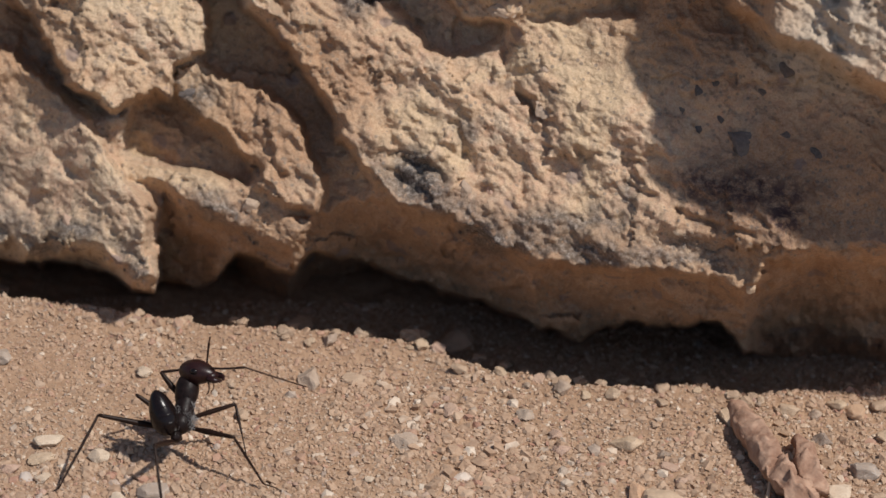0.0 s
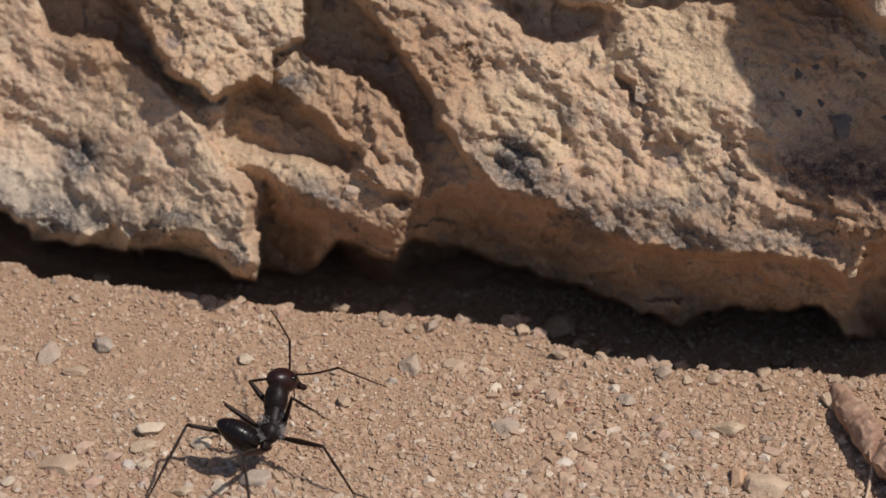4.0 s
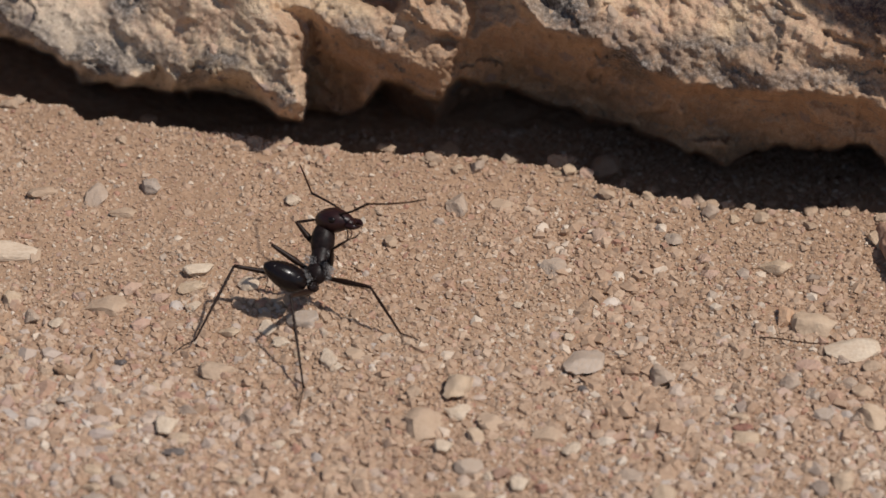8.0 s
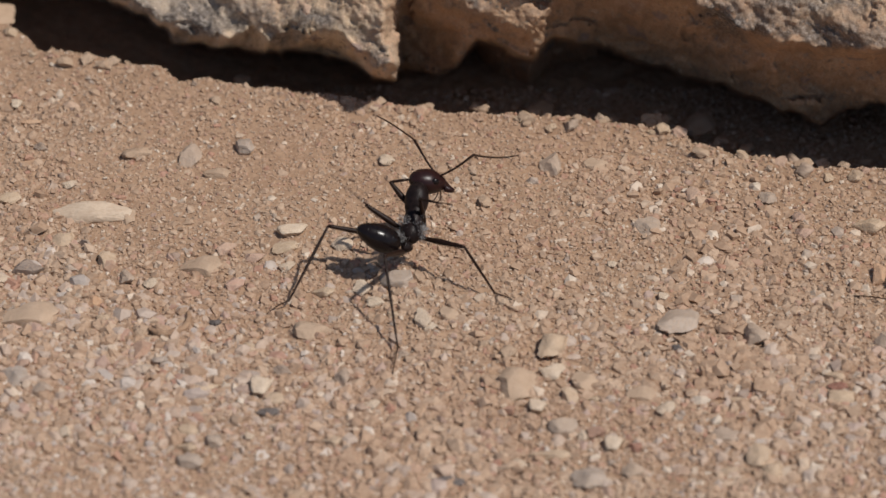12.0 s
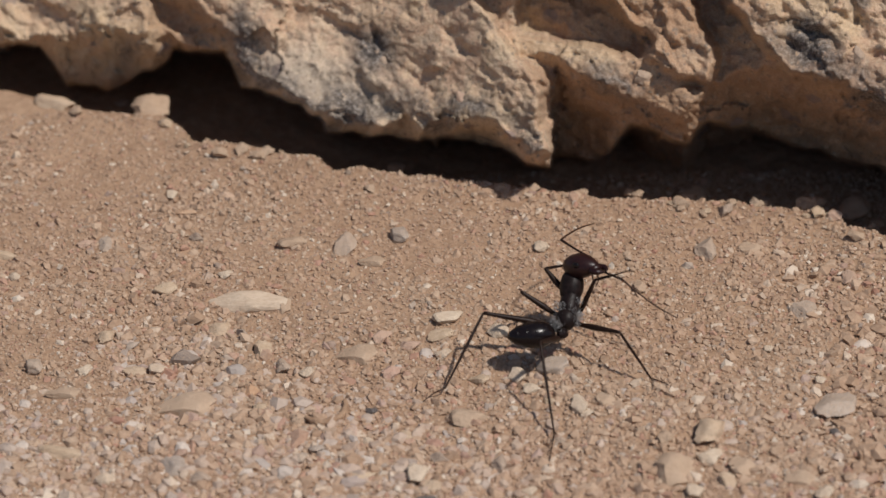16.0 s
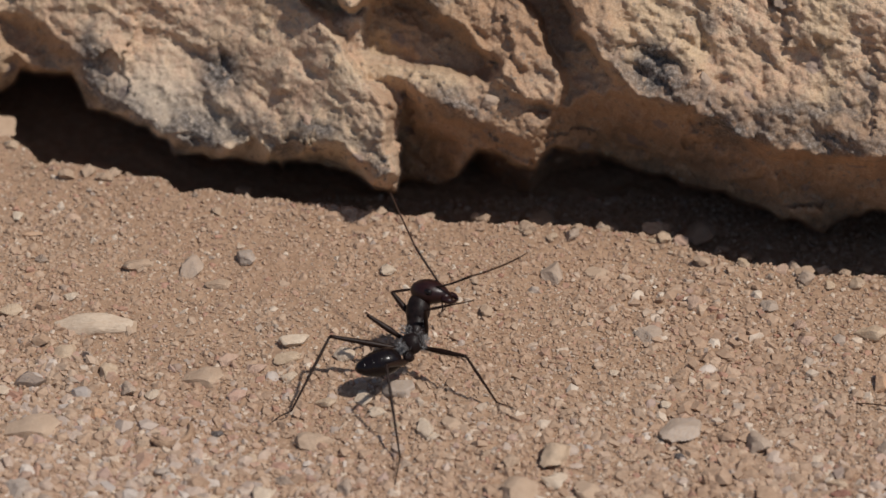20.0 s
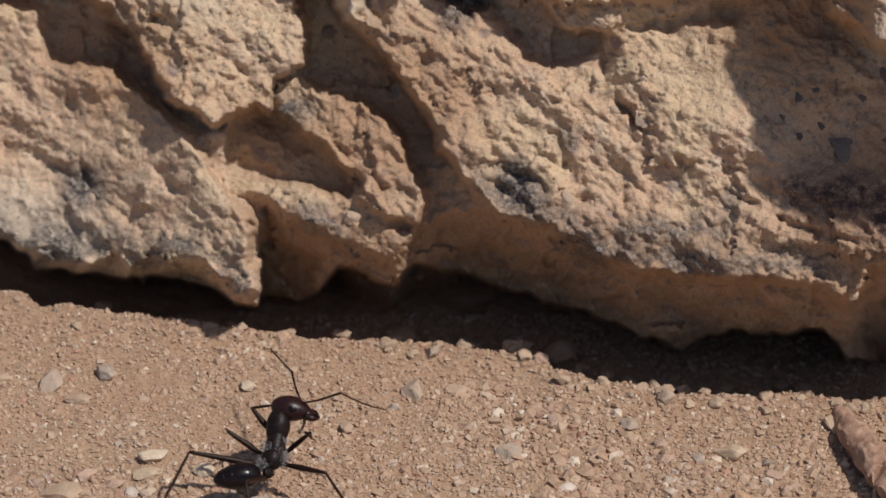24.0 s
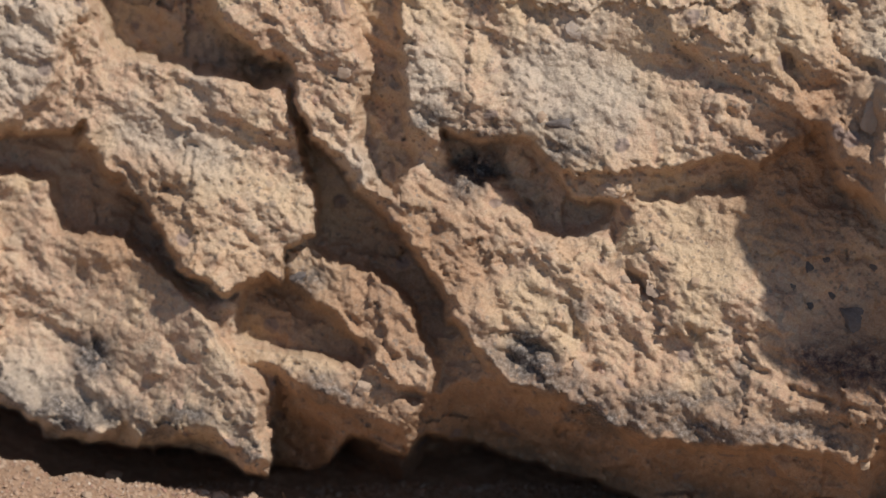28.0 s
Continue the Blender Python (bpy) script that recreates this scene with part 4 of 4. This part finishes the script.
def build_head():
    """The head, its neck joint at its own origin, facing +y."""
    head = new("head", None)
    head.parent = ant
    face = Vector((0, 1, 0))
    bm = bmesh.new()
    lobe(bm, face * 1.22 * MM, face, RIGHT, (1.3, 0.84, 0.77), lambda f: 1.05 - 0.26 * f if f > 0 else 1.05)
    part("skull", bm, HEAD_CHITIN, head, "dark red-brown egg-shaped head")
    for side in (-1, 1):
        bm = bmesh.new()
        lobe(bm, Vector((side * 0.74, 1.35, 0.26)) * MM, face, RIGHT, (0.27, 0.16, 0.22), None, 14, 10)
        part("eye", bm, CHITIN, head, "small black compound eye")
        limb("mandible", head, [Vector((side * 0.4, 2.25, -0.15)) * MM, Vector((side * 0.46, 2.7, -0.2)) * MM, Vector((side * 0.1, 3.05, -0.28)) * MM],
             (0.24, 0.2, 0.05), HEAD_CHITIN)
        limb("palp", head, [Vector((side * 0.2, 2.1, -0.4)) * MM, Vector((side * 0.3, 2.2, -0.9)) * MM, Vector((side * 0.25, 2.0, -1.3)) * MM],
             (0.05, 0.04, 0.03), FEELER)
    bm = bmesh.new()
    lobe(bm, Vector((0, 2.25, -0.06)) * MM, face, RIGHT, (0.4, 0.46, 0.3), None, 16, 10)
    part("clypeus", bm, HEAD_CHITIN, head)
    return head


SCAPE, WHIP = 2.75, 4.15


def build_antenna():
    """A feeler in two rigid pieces, each along +y from its own joint."""
    feeler = new("antenna", None)
    feeler.parent = ant
    scape = limb("scape", feeler, [Vector((0, 0, 0)), Vector((0, 0.45 * SCAPE, 0.1)) * MM, Vector((0, SCAPE, 0)) * MM], (0.065, 0.07, 0.085), LIMB)
    bend = [Vector((0, -0.04, 0)), Vector((0, 0.25 * WHIP, 0.12)), Vector((0, 0.65 * WHIP, 0.16)), Vector((0, WHIP, 0))]
    whip = limb("funiculus", feeler, [p * MM for p in bend], (0.062, 0.06, 0.055, 0.035), FEELER)
    return scape, whip


gaster, head = build_gaster(), build_head()
far_feeler, near_feeler = build_antenna(), build_antenna()

hind_left = build_leg(ant, [spot_at(490, 1135, 2.5), spot_at(470, 1124, 2.6), spot_at(355, 1103, 3.6), spot_at(286, 1235, 0.5), toe_at(246, 1260)])
hind_right = build_leg(ant, [spot_at(500, 1140, 2.3), spot_at(492, 1148, 2.2), spot_at(455, 1156, 4.4), spot_at(478, 1318, 0.4), toe_at(467, 1378)])
middle_left = build_leg(ant, [spot_at(496, 1112, 2.9), spot_at(480, 1105, 3.0), spot_at(422, 1066, 4.3), spot_at(464, 1096, 0.7), toe_at(480, 1104)])
middle_right = build_leg(ant, [spot_at(512, 1118, 2.7), spot_at(528, 1126, 2.7), spot_at(596, 1140, 3.4), spot_at(650, 1222, 0.6), toe_at(692, 1242)])
front_left = build_leg(ant, [spot_at(505, 1066, 3.9), spot_at(494, 1062, 4.0), spot_at(465, 1025, 5.0), spot_at(505, 1020, 5.2), spot_at(545, 1026, 5.0)])
front_right = new("leg", None)
front_right.parent = ant
upper_arm, lower_arm = new("upper_foreleg", None), new("lower_foreleg", None)
upper_arm.parent = lower_arm.parent = ant
limb("femur", upper_arm, [Vector((0, 0, 0)), Vector((0, 1.0, 0)) * MM, Vector((0, 2.7, 0)) * MM], (0.12, 0.175, 0.1), LIMB)
limb("tibia", lower_arm, [Vector((0, 0, 0)), Vector((0, 0.8, 0)) * MM, Vector((0, 2.0, 0)) * MM], (0.08, 0.1, 0.055), LIMB)
limb("tarsus", lower_arm, [Vector((0, 2.0, 0)) * MM, Vector((0, 2.7, 0.1)) * MM, Vector((0, 3.3, 0)) * MM], (0.05, 0.04, 0.028), LIMB)
limb("coxa", front_right, [spot_at(512, 1090, 3.4), spot_at(520, 1098, 3.1), spot_at(526, 1104, 3.05)], (0.24, 0.22, 0.12), LIMB)

# ---- a dry twig and a curled chip ----
def rough_tube(bm, line, radii, sides, seed, rough):
    """A tube with long grooves and a knobbly skin."""
    rng = random.Random(seed)
    tube(bm, smooth_line(line, radii, 12), sides)
    shift = Vector((rng.uniform(0, 9), rng.uniform(0, 9), rng.uniform(0, 9)))
    axis = (line[-1] - line[0]).normalized()
    for v in bm.verts:
        long = axis * v.co.dot(axis)
        across = v.co - long
        v.co += Vector((noise.noise(v.co * 900 + shift), noise.noise(v.co * 900 - shift), noise.noise(v.co * 1300 + shift * 2))) * rough * MM
        v.co += Vector((0, 0, 1)) * noise.noise(across * 2600 + long * 300 + shift) * rough * 0.9 * MM


def build_twig():
    twig = tagged(new("twig", None), "short dry brown broken twig lying on the sand", "twig")
    foot = on_ground(1580, 1140)
    twig.location = foot

    def at(x, y, z):
        return on_ground(x, y, z) - foot

    bm = bmesh.new()
    rough_tube(bm, [at(1510, 1038, 0.5), at(1530, 1068, 1.0), at(1558, 1106, 1.3), at(1586, 1144, 1.5)], (0.62, 0.88, 1.0, 0.85), 30, 1, 0.28)
    part("upper_piece", bm, BARK, twig)
    bm = bmesh.new()
    rough_tube(bm, [at(1580, 1138, 1.4), at(1610, 1174, 1.5), at(1648, 1216, 1.1), at(1684, 1250, 0.7)], (0.75, 1.0, 0.85, 0.45), 28, 2, 0.5)
    part("lower_piece", bm, BARK, twig)
    bm = bmesh.new()
    rough_tube(bm, [at(1622, 1092, 0.9), at(1640, 1130, 1.3), at(1655, 1190, 1.0)], (0.3, 0.75, 0.6), 24, 3, 0.4)
    part("bark_scale", bm, BARK, twig, "curled scale of dry bark")
    bm = bmesh.new()
    rough_tube(bm, [at(1572, 1150, 0.9), at(1570, 1185, 0.5), at(1560, 1230, 0.2)], (0.12, 0.14, 0.1), 8, 4, 0.06)
    part("fibre", bm, STONES["cream"], twig, "pale dry fibre")


def hollow_stone(x, y, width, height):
    """A stone on the floor of the hollow under the rock."""
    at = on_ground(x, y + height * 0.4, -5.0)
    z = float(ground_height(np.array([at.x * 1000]), np.array([at.y * 1000]))[0])
    ob = new("stone", stone_mesh("tan", int(x) % 6))
    a = width / UNIT / 2
    ob.matrix_world = Matrix.LocRotScale((at.x, at.y, z + a * 0.3), Euler((0.2, 0.1, x)), (a, a * 0.8, a * 0.75))
    tagged(ob, "tan stone lying in the dark hollow under the rock", "stone", "stones under the rock")


def build_fibre():
    bm = bmesh.new()
    line = [on_ground(x, y, z) for x, y, z in ((1275, 1226, 0.1), (1320, 1229, 0.5), (1365, 1236, 0.6), (1408, 1238, 0.3))]
    tube(bm, smooth_line(line, (0.03, 0.045, 0.045, 0.04)), 6)
    tagged(part("root_fibre", bm, FEELER), "thin dry brown root fibre lying on the sand", "fibre")


def build_chip():
    bm = bmesh.new()
    line = [on_ground(x, y, 0.16) for x, y in ((38, 1284), (60, 1292), (88, 1290), (106, 1275), (108, 1255))]
    rough_tube(bm, line, (0.1, 0.22, 0.28, 0.24, 0.12), 14, 6, 0.16)
    tagged(part("curled_chip", bm, SAND), "curled tan chip of stone lying on the sand", "stone")


# ---- the place ----
build_clasts(build_rock())
build_ground()
PEBBLE_BEDS = (
    PEBBLES_A, PEBBLES_B, PEBBLES_C, PEBBLES_MORE_A, PEBBLES_MORE_B, PEBBLES_MORE_C, PEBBLES_LEFT_A, PEBBLES_LEFT_B, PEBBLES_NEAR,
    PEBBLES_RIGHT,
)
for row in [pebble for bed in PEBBLE_BEDS for pebble in bed]:
    pebble(*row)
crest_pebbles()
build_twig()
for row in ((720, 890, 80, 40), (1010, 905, 80, 46), (1203, 965, 50, 36), (1130, 955, 46, 34), (1450, 985, 60, 38), (850, 900, 60, 36)):
    hollow_stone(*row)
build_chip()
build_fibre()
pebble(-60, 1085, 124, 38, "white", 3, 0.06, "long white spindle-shaped stone lying on the sand")
build_grains("sand_grains", 94000, 9, 0.1, "loose angular sand grains", 0.5)
build_grains("grit", 39000, 14, 0.165, "pale coarse grit among the sand", 0.3)
build_grains("gravel", 6500, 21, 0.27, "angular pale fine gravel bedded in the sand", 0.2, (-41, 55, -24, 12))
build_grains("pale_granules", 4200, 33, 0.27, "pinkish pale granules bedded in the sand", 0.2, (-40, 4, -24, 3), pale_grain_material())
build_grains("rosy_granules", 1800, 35, 0.27, "rosy and pale granules bedded in the sand", 0.2, (4, 55, -24, -6), bpy.data.materials["pinkish_pale_granules"])
build_grains("small_stones", 1000, 41, 0.38, "small tan and pinkish stones bedded in the sand", -0.1, (-40, 6, -24, 9), bpy.data.materials["pinkish_pale_granules"])
build_grains("scattered_stones", 700, 43, 0.36, "small tan and grey stones bedded in the sand", -0.1, (4, 55, -24, 2), bpy.data.materials["pinkish_pale_granules"])


# ---- what moves ----
# seconds; where the head faces (right, up, near)
GAZE = [
    (0, 0.86, -0.14, 0.5), (0.6, 0.95, -0.1, 0.2), (0.9, 0.8, -0.2, -0.3), (1, 0.8, -0.03, -0.6), (1.5, 0.75, -0.2, -0.4), (2, 0.91, 0.0, -0.41),
    (2.1, 0.8, 0.1, -0.3), (2.4, 0.95, 0.05, 0.2), (4.5, 0.5, -0.1, -0.7), (5, 0.94, -0.11, 0.31), (5.5, 0.85, -0.3, 0.3), (6, 0.81, 0.0, -0.58),
    (6.5, 0.7, -0.2, -0.5), (7, 0.98, -0.16, 0.14), (7.5, 0.9, -0.3, 0.3), (8, 0.91, -0.06, 0.41), (8.5, 0.7, 0.2, -0.4), (9, 0.87, 0.09, -0.49),
    (9.5, 0.6, 0, -0.6), (10, 0.96, 0.33, 0.1)]
GAZE_2 = [
    (10.5, 0.9, -0.1, 0.3), (11, 0.76, 0.06, -0.65), (11.5, 0.75, -0.1, -0.3), (13.5, 0.7, -0.1, -0.5), (14, 0.86, -0.11, 0.51), (14.5, 0.9, -0.3,
    0.4), (15, 1.0, 0.11, 0.1), (15.5, 0.95, 0, 0.1), (16, 0.81, -0.06, 0.58), (16.5, 0.7, 0.4, 0), (17, 1.02, 0.06, 0.1), (17.5, 0.9, -0.1, 0.2),
    (18, 0.83, 0.0, 0.55), (18.5, 0.9, -0.2, 0.3), (19, 1.0, -0.11, 0.1), (19.5, 0.9, 0, 0), (20, 0.93, -0.17, 0.32), (20.5, 0.8, -0.35, 0.3), (21,
    0.96, -0.11, 0.27), (21.5, 0.6, 0, -0.6)]
GAZE_3 = [
    (22, 0.76, 0.0, -0.66), (22.5, 0.7, 0.2, -0.5), (24.5, 0.9, -0.25, 0.2), (25, 0.96, -0.14, 0.26), (25.5, 0.8, -0.1, 0), (26, 0.94, 0.09, 0.32),
    (28, 0.9, 0, 0)]
# seconds; plan places of elbow and tip of the far feeler and of the near one
FEELERS = [
    (0, 550, 972, 554, 958, 620, 1015, 743, 1054), (0.6, 531, 929, 553, 816, 624, 969, 755, 951), (0.9, 515, 949, 455, 900, 621, 995, 700, 1020), (1,
    492, 964, 400, 900, 609, 1012, 673, 1036), (1.2, 525, 931, 474, 849, 611, 962, 696, 939), (1.5, 529, 944, 484, 882, 631, 996, 726, 1024), (1.8,
    495, 954, 414, 918, 598, 966, 665, 950), (2, 497, 931, 466, 847, 609, 1037, 711, 1078), (2.2, 543, 955, 515, 900, 625, 1030, 704, 1105), (2.4,
    539, 976, 566, 962, 618, 974, 705, 970), (2.9, 536, 957, 500, 910, 620, 1012, 690, 1060)]
FEELERS_2 = [
    (3.4, 502, 957, 430, 925, 623, 976, 715, 975), (3.9, 539, 950, 505, 890, 623, 1003, 700, 1040), (4.5, 504, 970, 442, 960, 621, 964, 716, 946), (5,
    506, 972, 545, 965, 606, 1062, 688, 1135), (5.5, 498, 959, 424, 931, 595, 950, 666, 907), (6, 477, 956, 432, 897, 630, 1003, 727, 984), (6.5, 538,
    978, 511, 970, 631, 993, 737, 1017), (7, 492, 957, 446, 876, 608, 983, 698, 947), (7.5, 498, 972, 429, 964, 598, 953, 670, 915), (8, 492, 973,
    470, 920, 590, 994, 690, 986), (8.5, 537, 957, 503, 909, 626, 1028, 698, 1095)]
FEELERS_3 = [
    (9, 460, 958, 400, 918, 579, 1040, 592, 1150), (9.5, 526, 972, 487, 959, 600, 1036, 627, 1103), (10, 505, 944, 554, 896, 594, 961, 644, 938),
    (10.5, 528, 977, 496, 975, 587, 982, 629, 990), (11, 467, 963, 395, 886, 610, 1019, 718, 1035), (11.5, 539, 952, 506, 895, 627, 1012, 706, 1059),
    (12.0, 508, 950, 440, 905, 612, 978, 690, 980), (12.5, 545, 951, 520, 890, 608, 1028, 650, 1090), (13.0, 525, 965, 480, 940, 627, 995, 715, 1020),
    (13.5, 532, 968, 553, 929, 627, 1026, 710, 1095), (14, 493, 970, 511, 959, 614, 1023, 719, 1009)]
FEELERS_4 = [
    (14.5, 592, 987, 663, 1002, 596, 1002, 631, 1034), (15, 582, 974, 642, 963, 528, 1074, 528, 1176), (15.5, 542, 949, 513, 886, 626, 990, 715,
    1010), (16, 494, 974, 553, 944, 612, 1052, 706, 1122), (16.5, 545, 969, 579, 946, 600, 1059, 627, 1158), (17, 494, 988, 493, 973, 581, 974, 636,
    963), (17.5, 482, 972, 395, 967, 598, 960, 669, 933), (18, 484, 943, 431, 873, 618, 1022, 718, 1014), (18.5, 526, 935, 540, 845, 578, 974, 620,
    967), (19, 569, 998, 694, 993, 525, 1081, 547, 1136), (19.5, 541, 953, 511, 898, 609, 955, 694, 921)]
FEELERS_5 = [
    (20, 499, 933, 463, 846, 605, 999, 704, 959), (20.5, 577, 976, 636, 976, 593, 1024, 612, 1075), (21, 488, 972, 475, 921, 617, 1012, 719, 1055),
    (21.5, 532, 929, 488, 838, 583, 1020, 584, 1060), (22, 456, 961, 402, 889, 598, 1050, 696, 1060), (22.5, 514, 952, 454, 909, 589, 1050, 596,
    1127), (23.0, 545, 947, 520, 880, 613, 995, 680, 1020), (23.5, 508, 948, 440, 900, 592, 970, 650, 960), (24.0, 536, 960, 500, 920, 622, 999, 700,
    1030), (24.5, 546, 954, 522, 895, 572, 972, 609, 959), (25, 495, 947, 494, 890, 594, 989, 662, 993)]
FEELERS_6 = [
    (25.5, 533, 953, 557, 894, 588, 1024, 596, 1073), (26, 458, 944, 369, 865, 591, 1009, 631, 1003), (26.5, 546, 930, 521, 836, 574, 972, 614, 959),
    (27.2, 523, 943, 470, 880, 614, 982, 690, 990), (28, 537, 941, 500, 870, 601, 970, 670, 960)]
# seconds and the plan place of the tip of the hind body
GASTER_TIP = [
    (0, 448, 1040), (0.3, 425, 1058), (0.6, 418, 1070), (0.9, 411, 1084), (2, 400, 1087), (5, 399, 1093), (11.5, 399, 1100), (13.5, 393, 1116), (15, 393, 1122),
    (16, 388, 1146), (17, 385, 1166), (20, 382, 1167), (22, 383, 1163), (25, 382, 1153), (28, 383, 1160)]
# seconds and the plan places of the knee and the foot of the near foreleg
FORELEG = [
    (0, 608, 1077, 618, 1168), (1, 608, 1096, 603, 1186), (2, 596, 1105, 601, 1192), (2.4, 527, 1060, 612, 1060), (5, 545, 1053, 597, 1106), (6, 527, 1054, 612, 1069),
    (7, 526, 1061, 613, 1040), (8, 528, 1074, 575, 1046), (8.5, 530, 1070, 600, 1050), (9, 602, 1107, 594, 1165), (9.5, 611, 1090, 603, 1182), (10, 521, 1053, 614, 1051),
    (11, 517, 1056, 590, 1080), (14, 527, 1070, 565, 1050), (15, 530, 1096, 568, 1027), (16, 552, 1048, 612, 1033)]
FORELEG_2 = [
    (16.5, 611, 1090, 603, 1182), (17, 556, 1046, 568, 1012), (18, 523, 1049, 610, 1033), (19, 550, 1075, 580, 1045), (20, 524, 1059, 610, 1041), (21, 528, 1073, 578, 1031),
    (21.5, 606, 1095, 603, 1182), (22, 584, 1075, 600, 1128), (22.5, 590, 1080, 600, 1150), (25, 540, 1062, 558, 1042), (26, 527, 1060, 600, 1050), (28, 527, 1060, 606, 1050)]
# seconds and how far the body still stands off its place, in plan
STANCE = [(0, 22, -40), (0.3, 12, -14), (0.6, 3, -2), (0.9, 0, 0), (28, 0, 0)]


def facing(at, face, over):
    """A pose at a place whose y axis goes along face and whose z axis leans to over."""
    face = face.normalized()
    side = face.cross(over).normalized()
    turn = Matrix((side, face, side.cross(face))).transposed().to_4x4()
    return Matrix.Translation(at) @ turn


def plan_of(at):
    """Plan place of a point given from the ant's base."""
    d = HOME + at - EYE
    k = -d.dot(NEAR)
    return ANT_X + d.dot(RIGHT) / k * FOCAL, ANT_Y - d.dot(UP) / k * FOCAL


def head_pose(t):
    rows = GAZE + GAZE_2 + GAZE_3
    face = in_view(*(float(np.interp(t, [r[0] for r in rows], [r[k] for r in rows])) for k in (1, 2, 3)))
    return facing(spot_at(501, 1020, 5.4), face, Vector((0, 0.25, 1)))


def reach_for(at, x, y, length, side):
    """The way from a joint to a plan place, leaning to the viewer or away where the limb is longer than it looks."""
    x0, y0 = plan_of(at)
    right, up = (x - x0) / 28, (y0 - y) / 28
    near = math.sqrt(max(length ** 2 - right ** 2 - up ** 2, 0.01)) * side
    return in_view(right, up, near).normalized()


def swing(rows):
    """Poses along the given ways that never roll about them, with steps between ways that lie far apart."""
    out, side, before = [], RIGHT.copy(), None
    for t, at, face in rows:
        stops = [(t, at, face)]
        if before and before[2].angle(face) > 1.0:
            stops = [(before[0] + (t - before[0]) * k, before[1].lerp(at, k), before[2].lerp(face, k).normalized()) for k in (0.33, 0.67, 1.0)]
        for u, place, way in stops:
            side = (side - way * side.dot(way)).normalized()
            out.append((u, Matrix.Translation(place) @ Matrix((side, way, side.cross(way))).transposed().to_4x4()))
        before = (t, at, face)
    return out


def motions():
    walk(ant, [(t, Matrix.Translation(HOME + on_ground(ANT_X + x, ANT_Y + y) - on_ground(ANT_X, ANT_Y))) for t, x, y in STANCE])
    walk(head, [(row[0], head_pose(row[0])) for row in GAZE + GAZE_2 + GAZE_3])
    for (scape, whip), side, first in ((far_feeler, -1, 1), (near_feeler, 1, 5)):
        stems, ends = [], []
        for row in FEELERS + FEELERS_2 + FEELERS_3 + FEELERS_4 + FEELERS_5 + FEELERS_6:
            t, (elbow_x, elbow_y, tip_x, tip_y) = row[0], row[first:first + 4]
            root = head_pose(t) @ Vector((side * 0.34 * MM, 1.7 * MM, 0.52 * MM))
            stem = reach_for(root, elbow_x, elbow_y, SCAPE, side)
            elbow = root + stem * SCAPE * MM
            stems.append((t, root, stem))
            ends.append((t, elbow, reach_for(elbow, tip_x, tip_y, WHIP, side)))
        walk(scape, swing(stems))
        walk(whip, swing(ends))
    base = spot_at(484, 1140, 2.75)
    x, y = plan_of(base)
    rows = []
    for t, tip_x, tip_y in GASTER_TIP:
        right, up = (tip_x - x) / 28, (y - tip_y) / 28
        near = math.sqrt(max(3.5 ** 2 - right ** 2 - up ** 2, 0.3))
        rows.append((t, facing(base, -in_view(right, up, near), Vector((0, 0, 1)))))
    walk(gaster, rows)
    hip = spot_at(526, 1104, 3.05)
    upper, lower = [], []
    for t, knee_x, knee_y, foot_x, foot_y in FORELEG + FORELEG_2:
        thigh = reach_for(hip, knee_x, knee_y, 2.7, 1)
        knee = hip + thigh * 2.7 * MM
        upper.append((t, hip, thigh))
        lower.append((t, knee, reach_for(knee, foot_x, foot_y, 3.3, 1)))
    walk(upper_arm, swing(upper))
    walk(lower_arm, swing(lower))


motions()
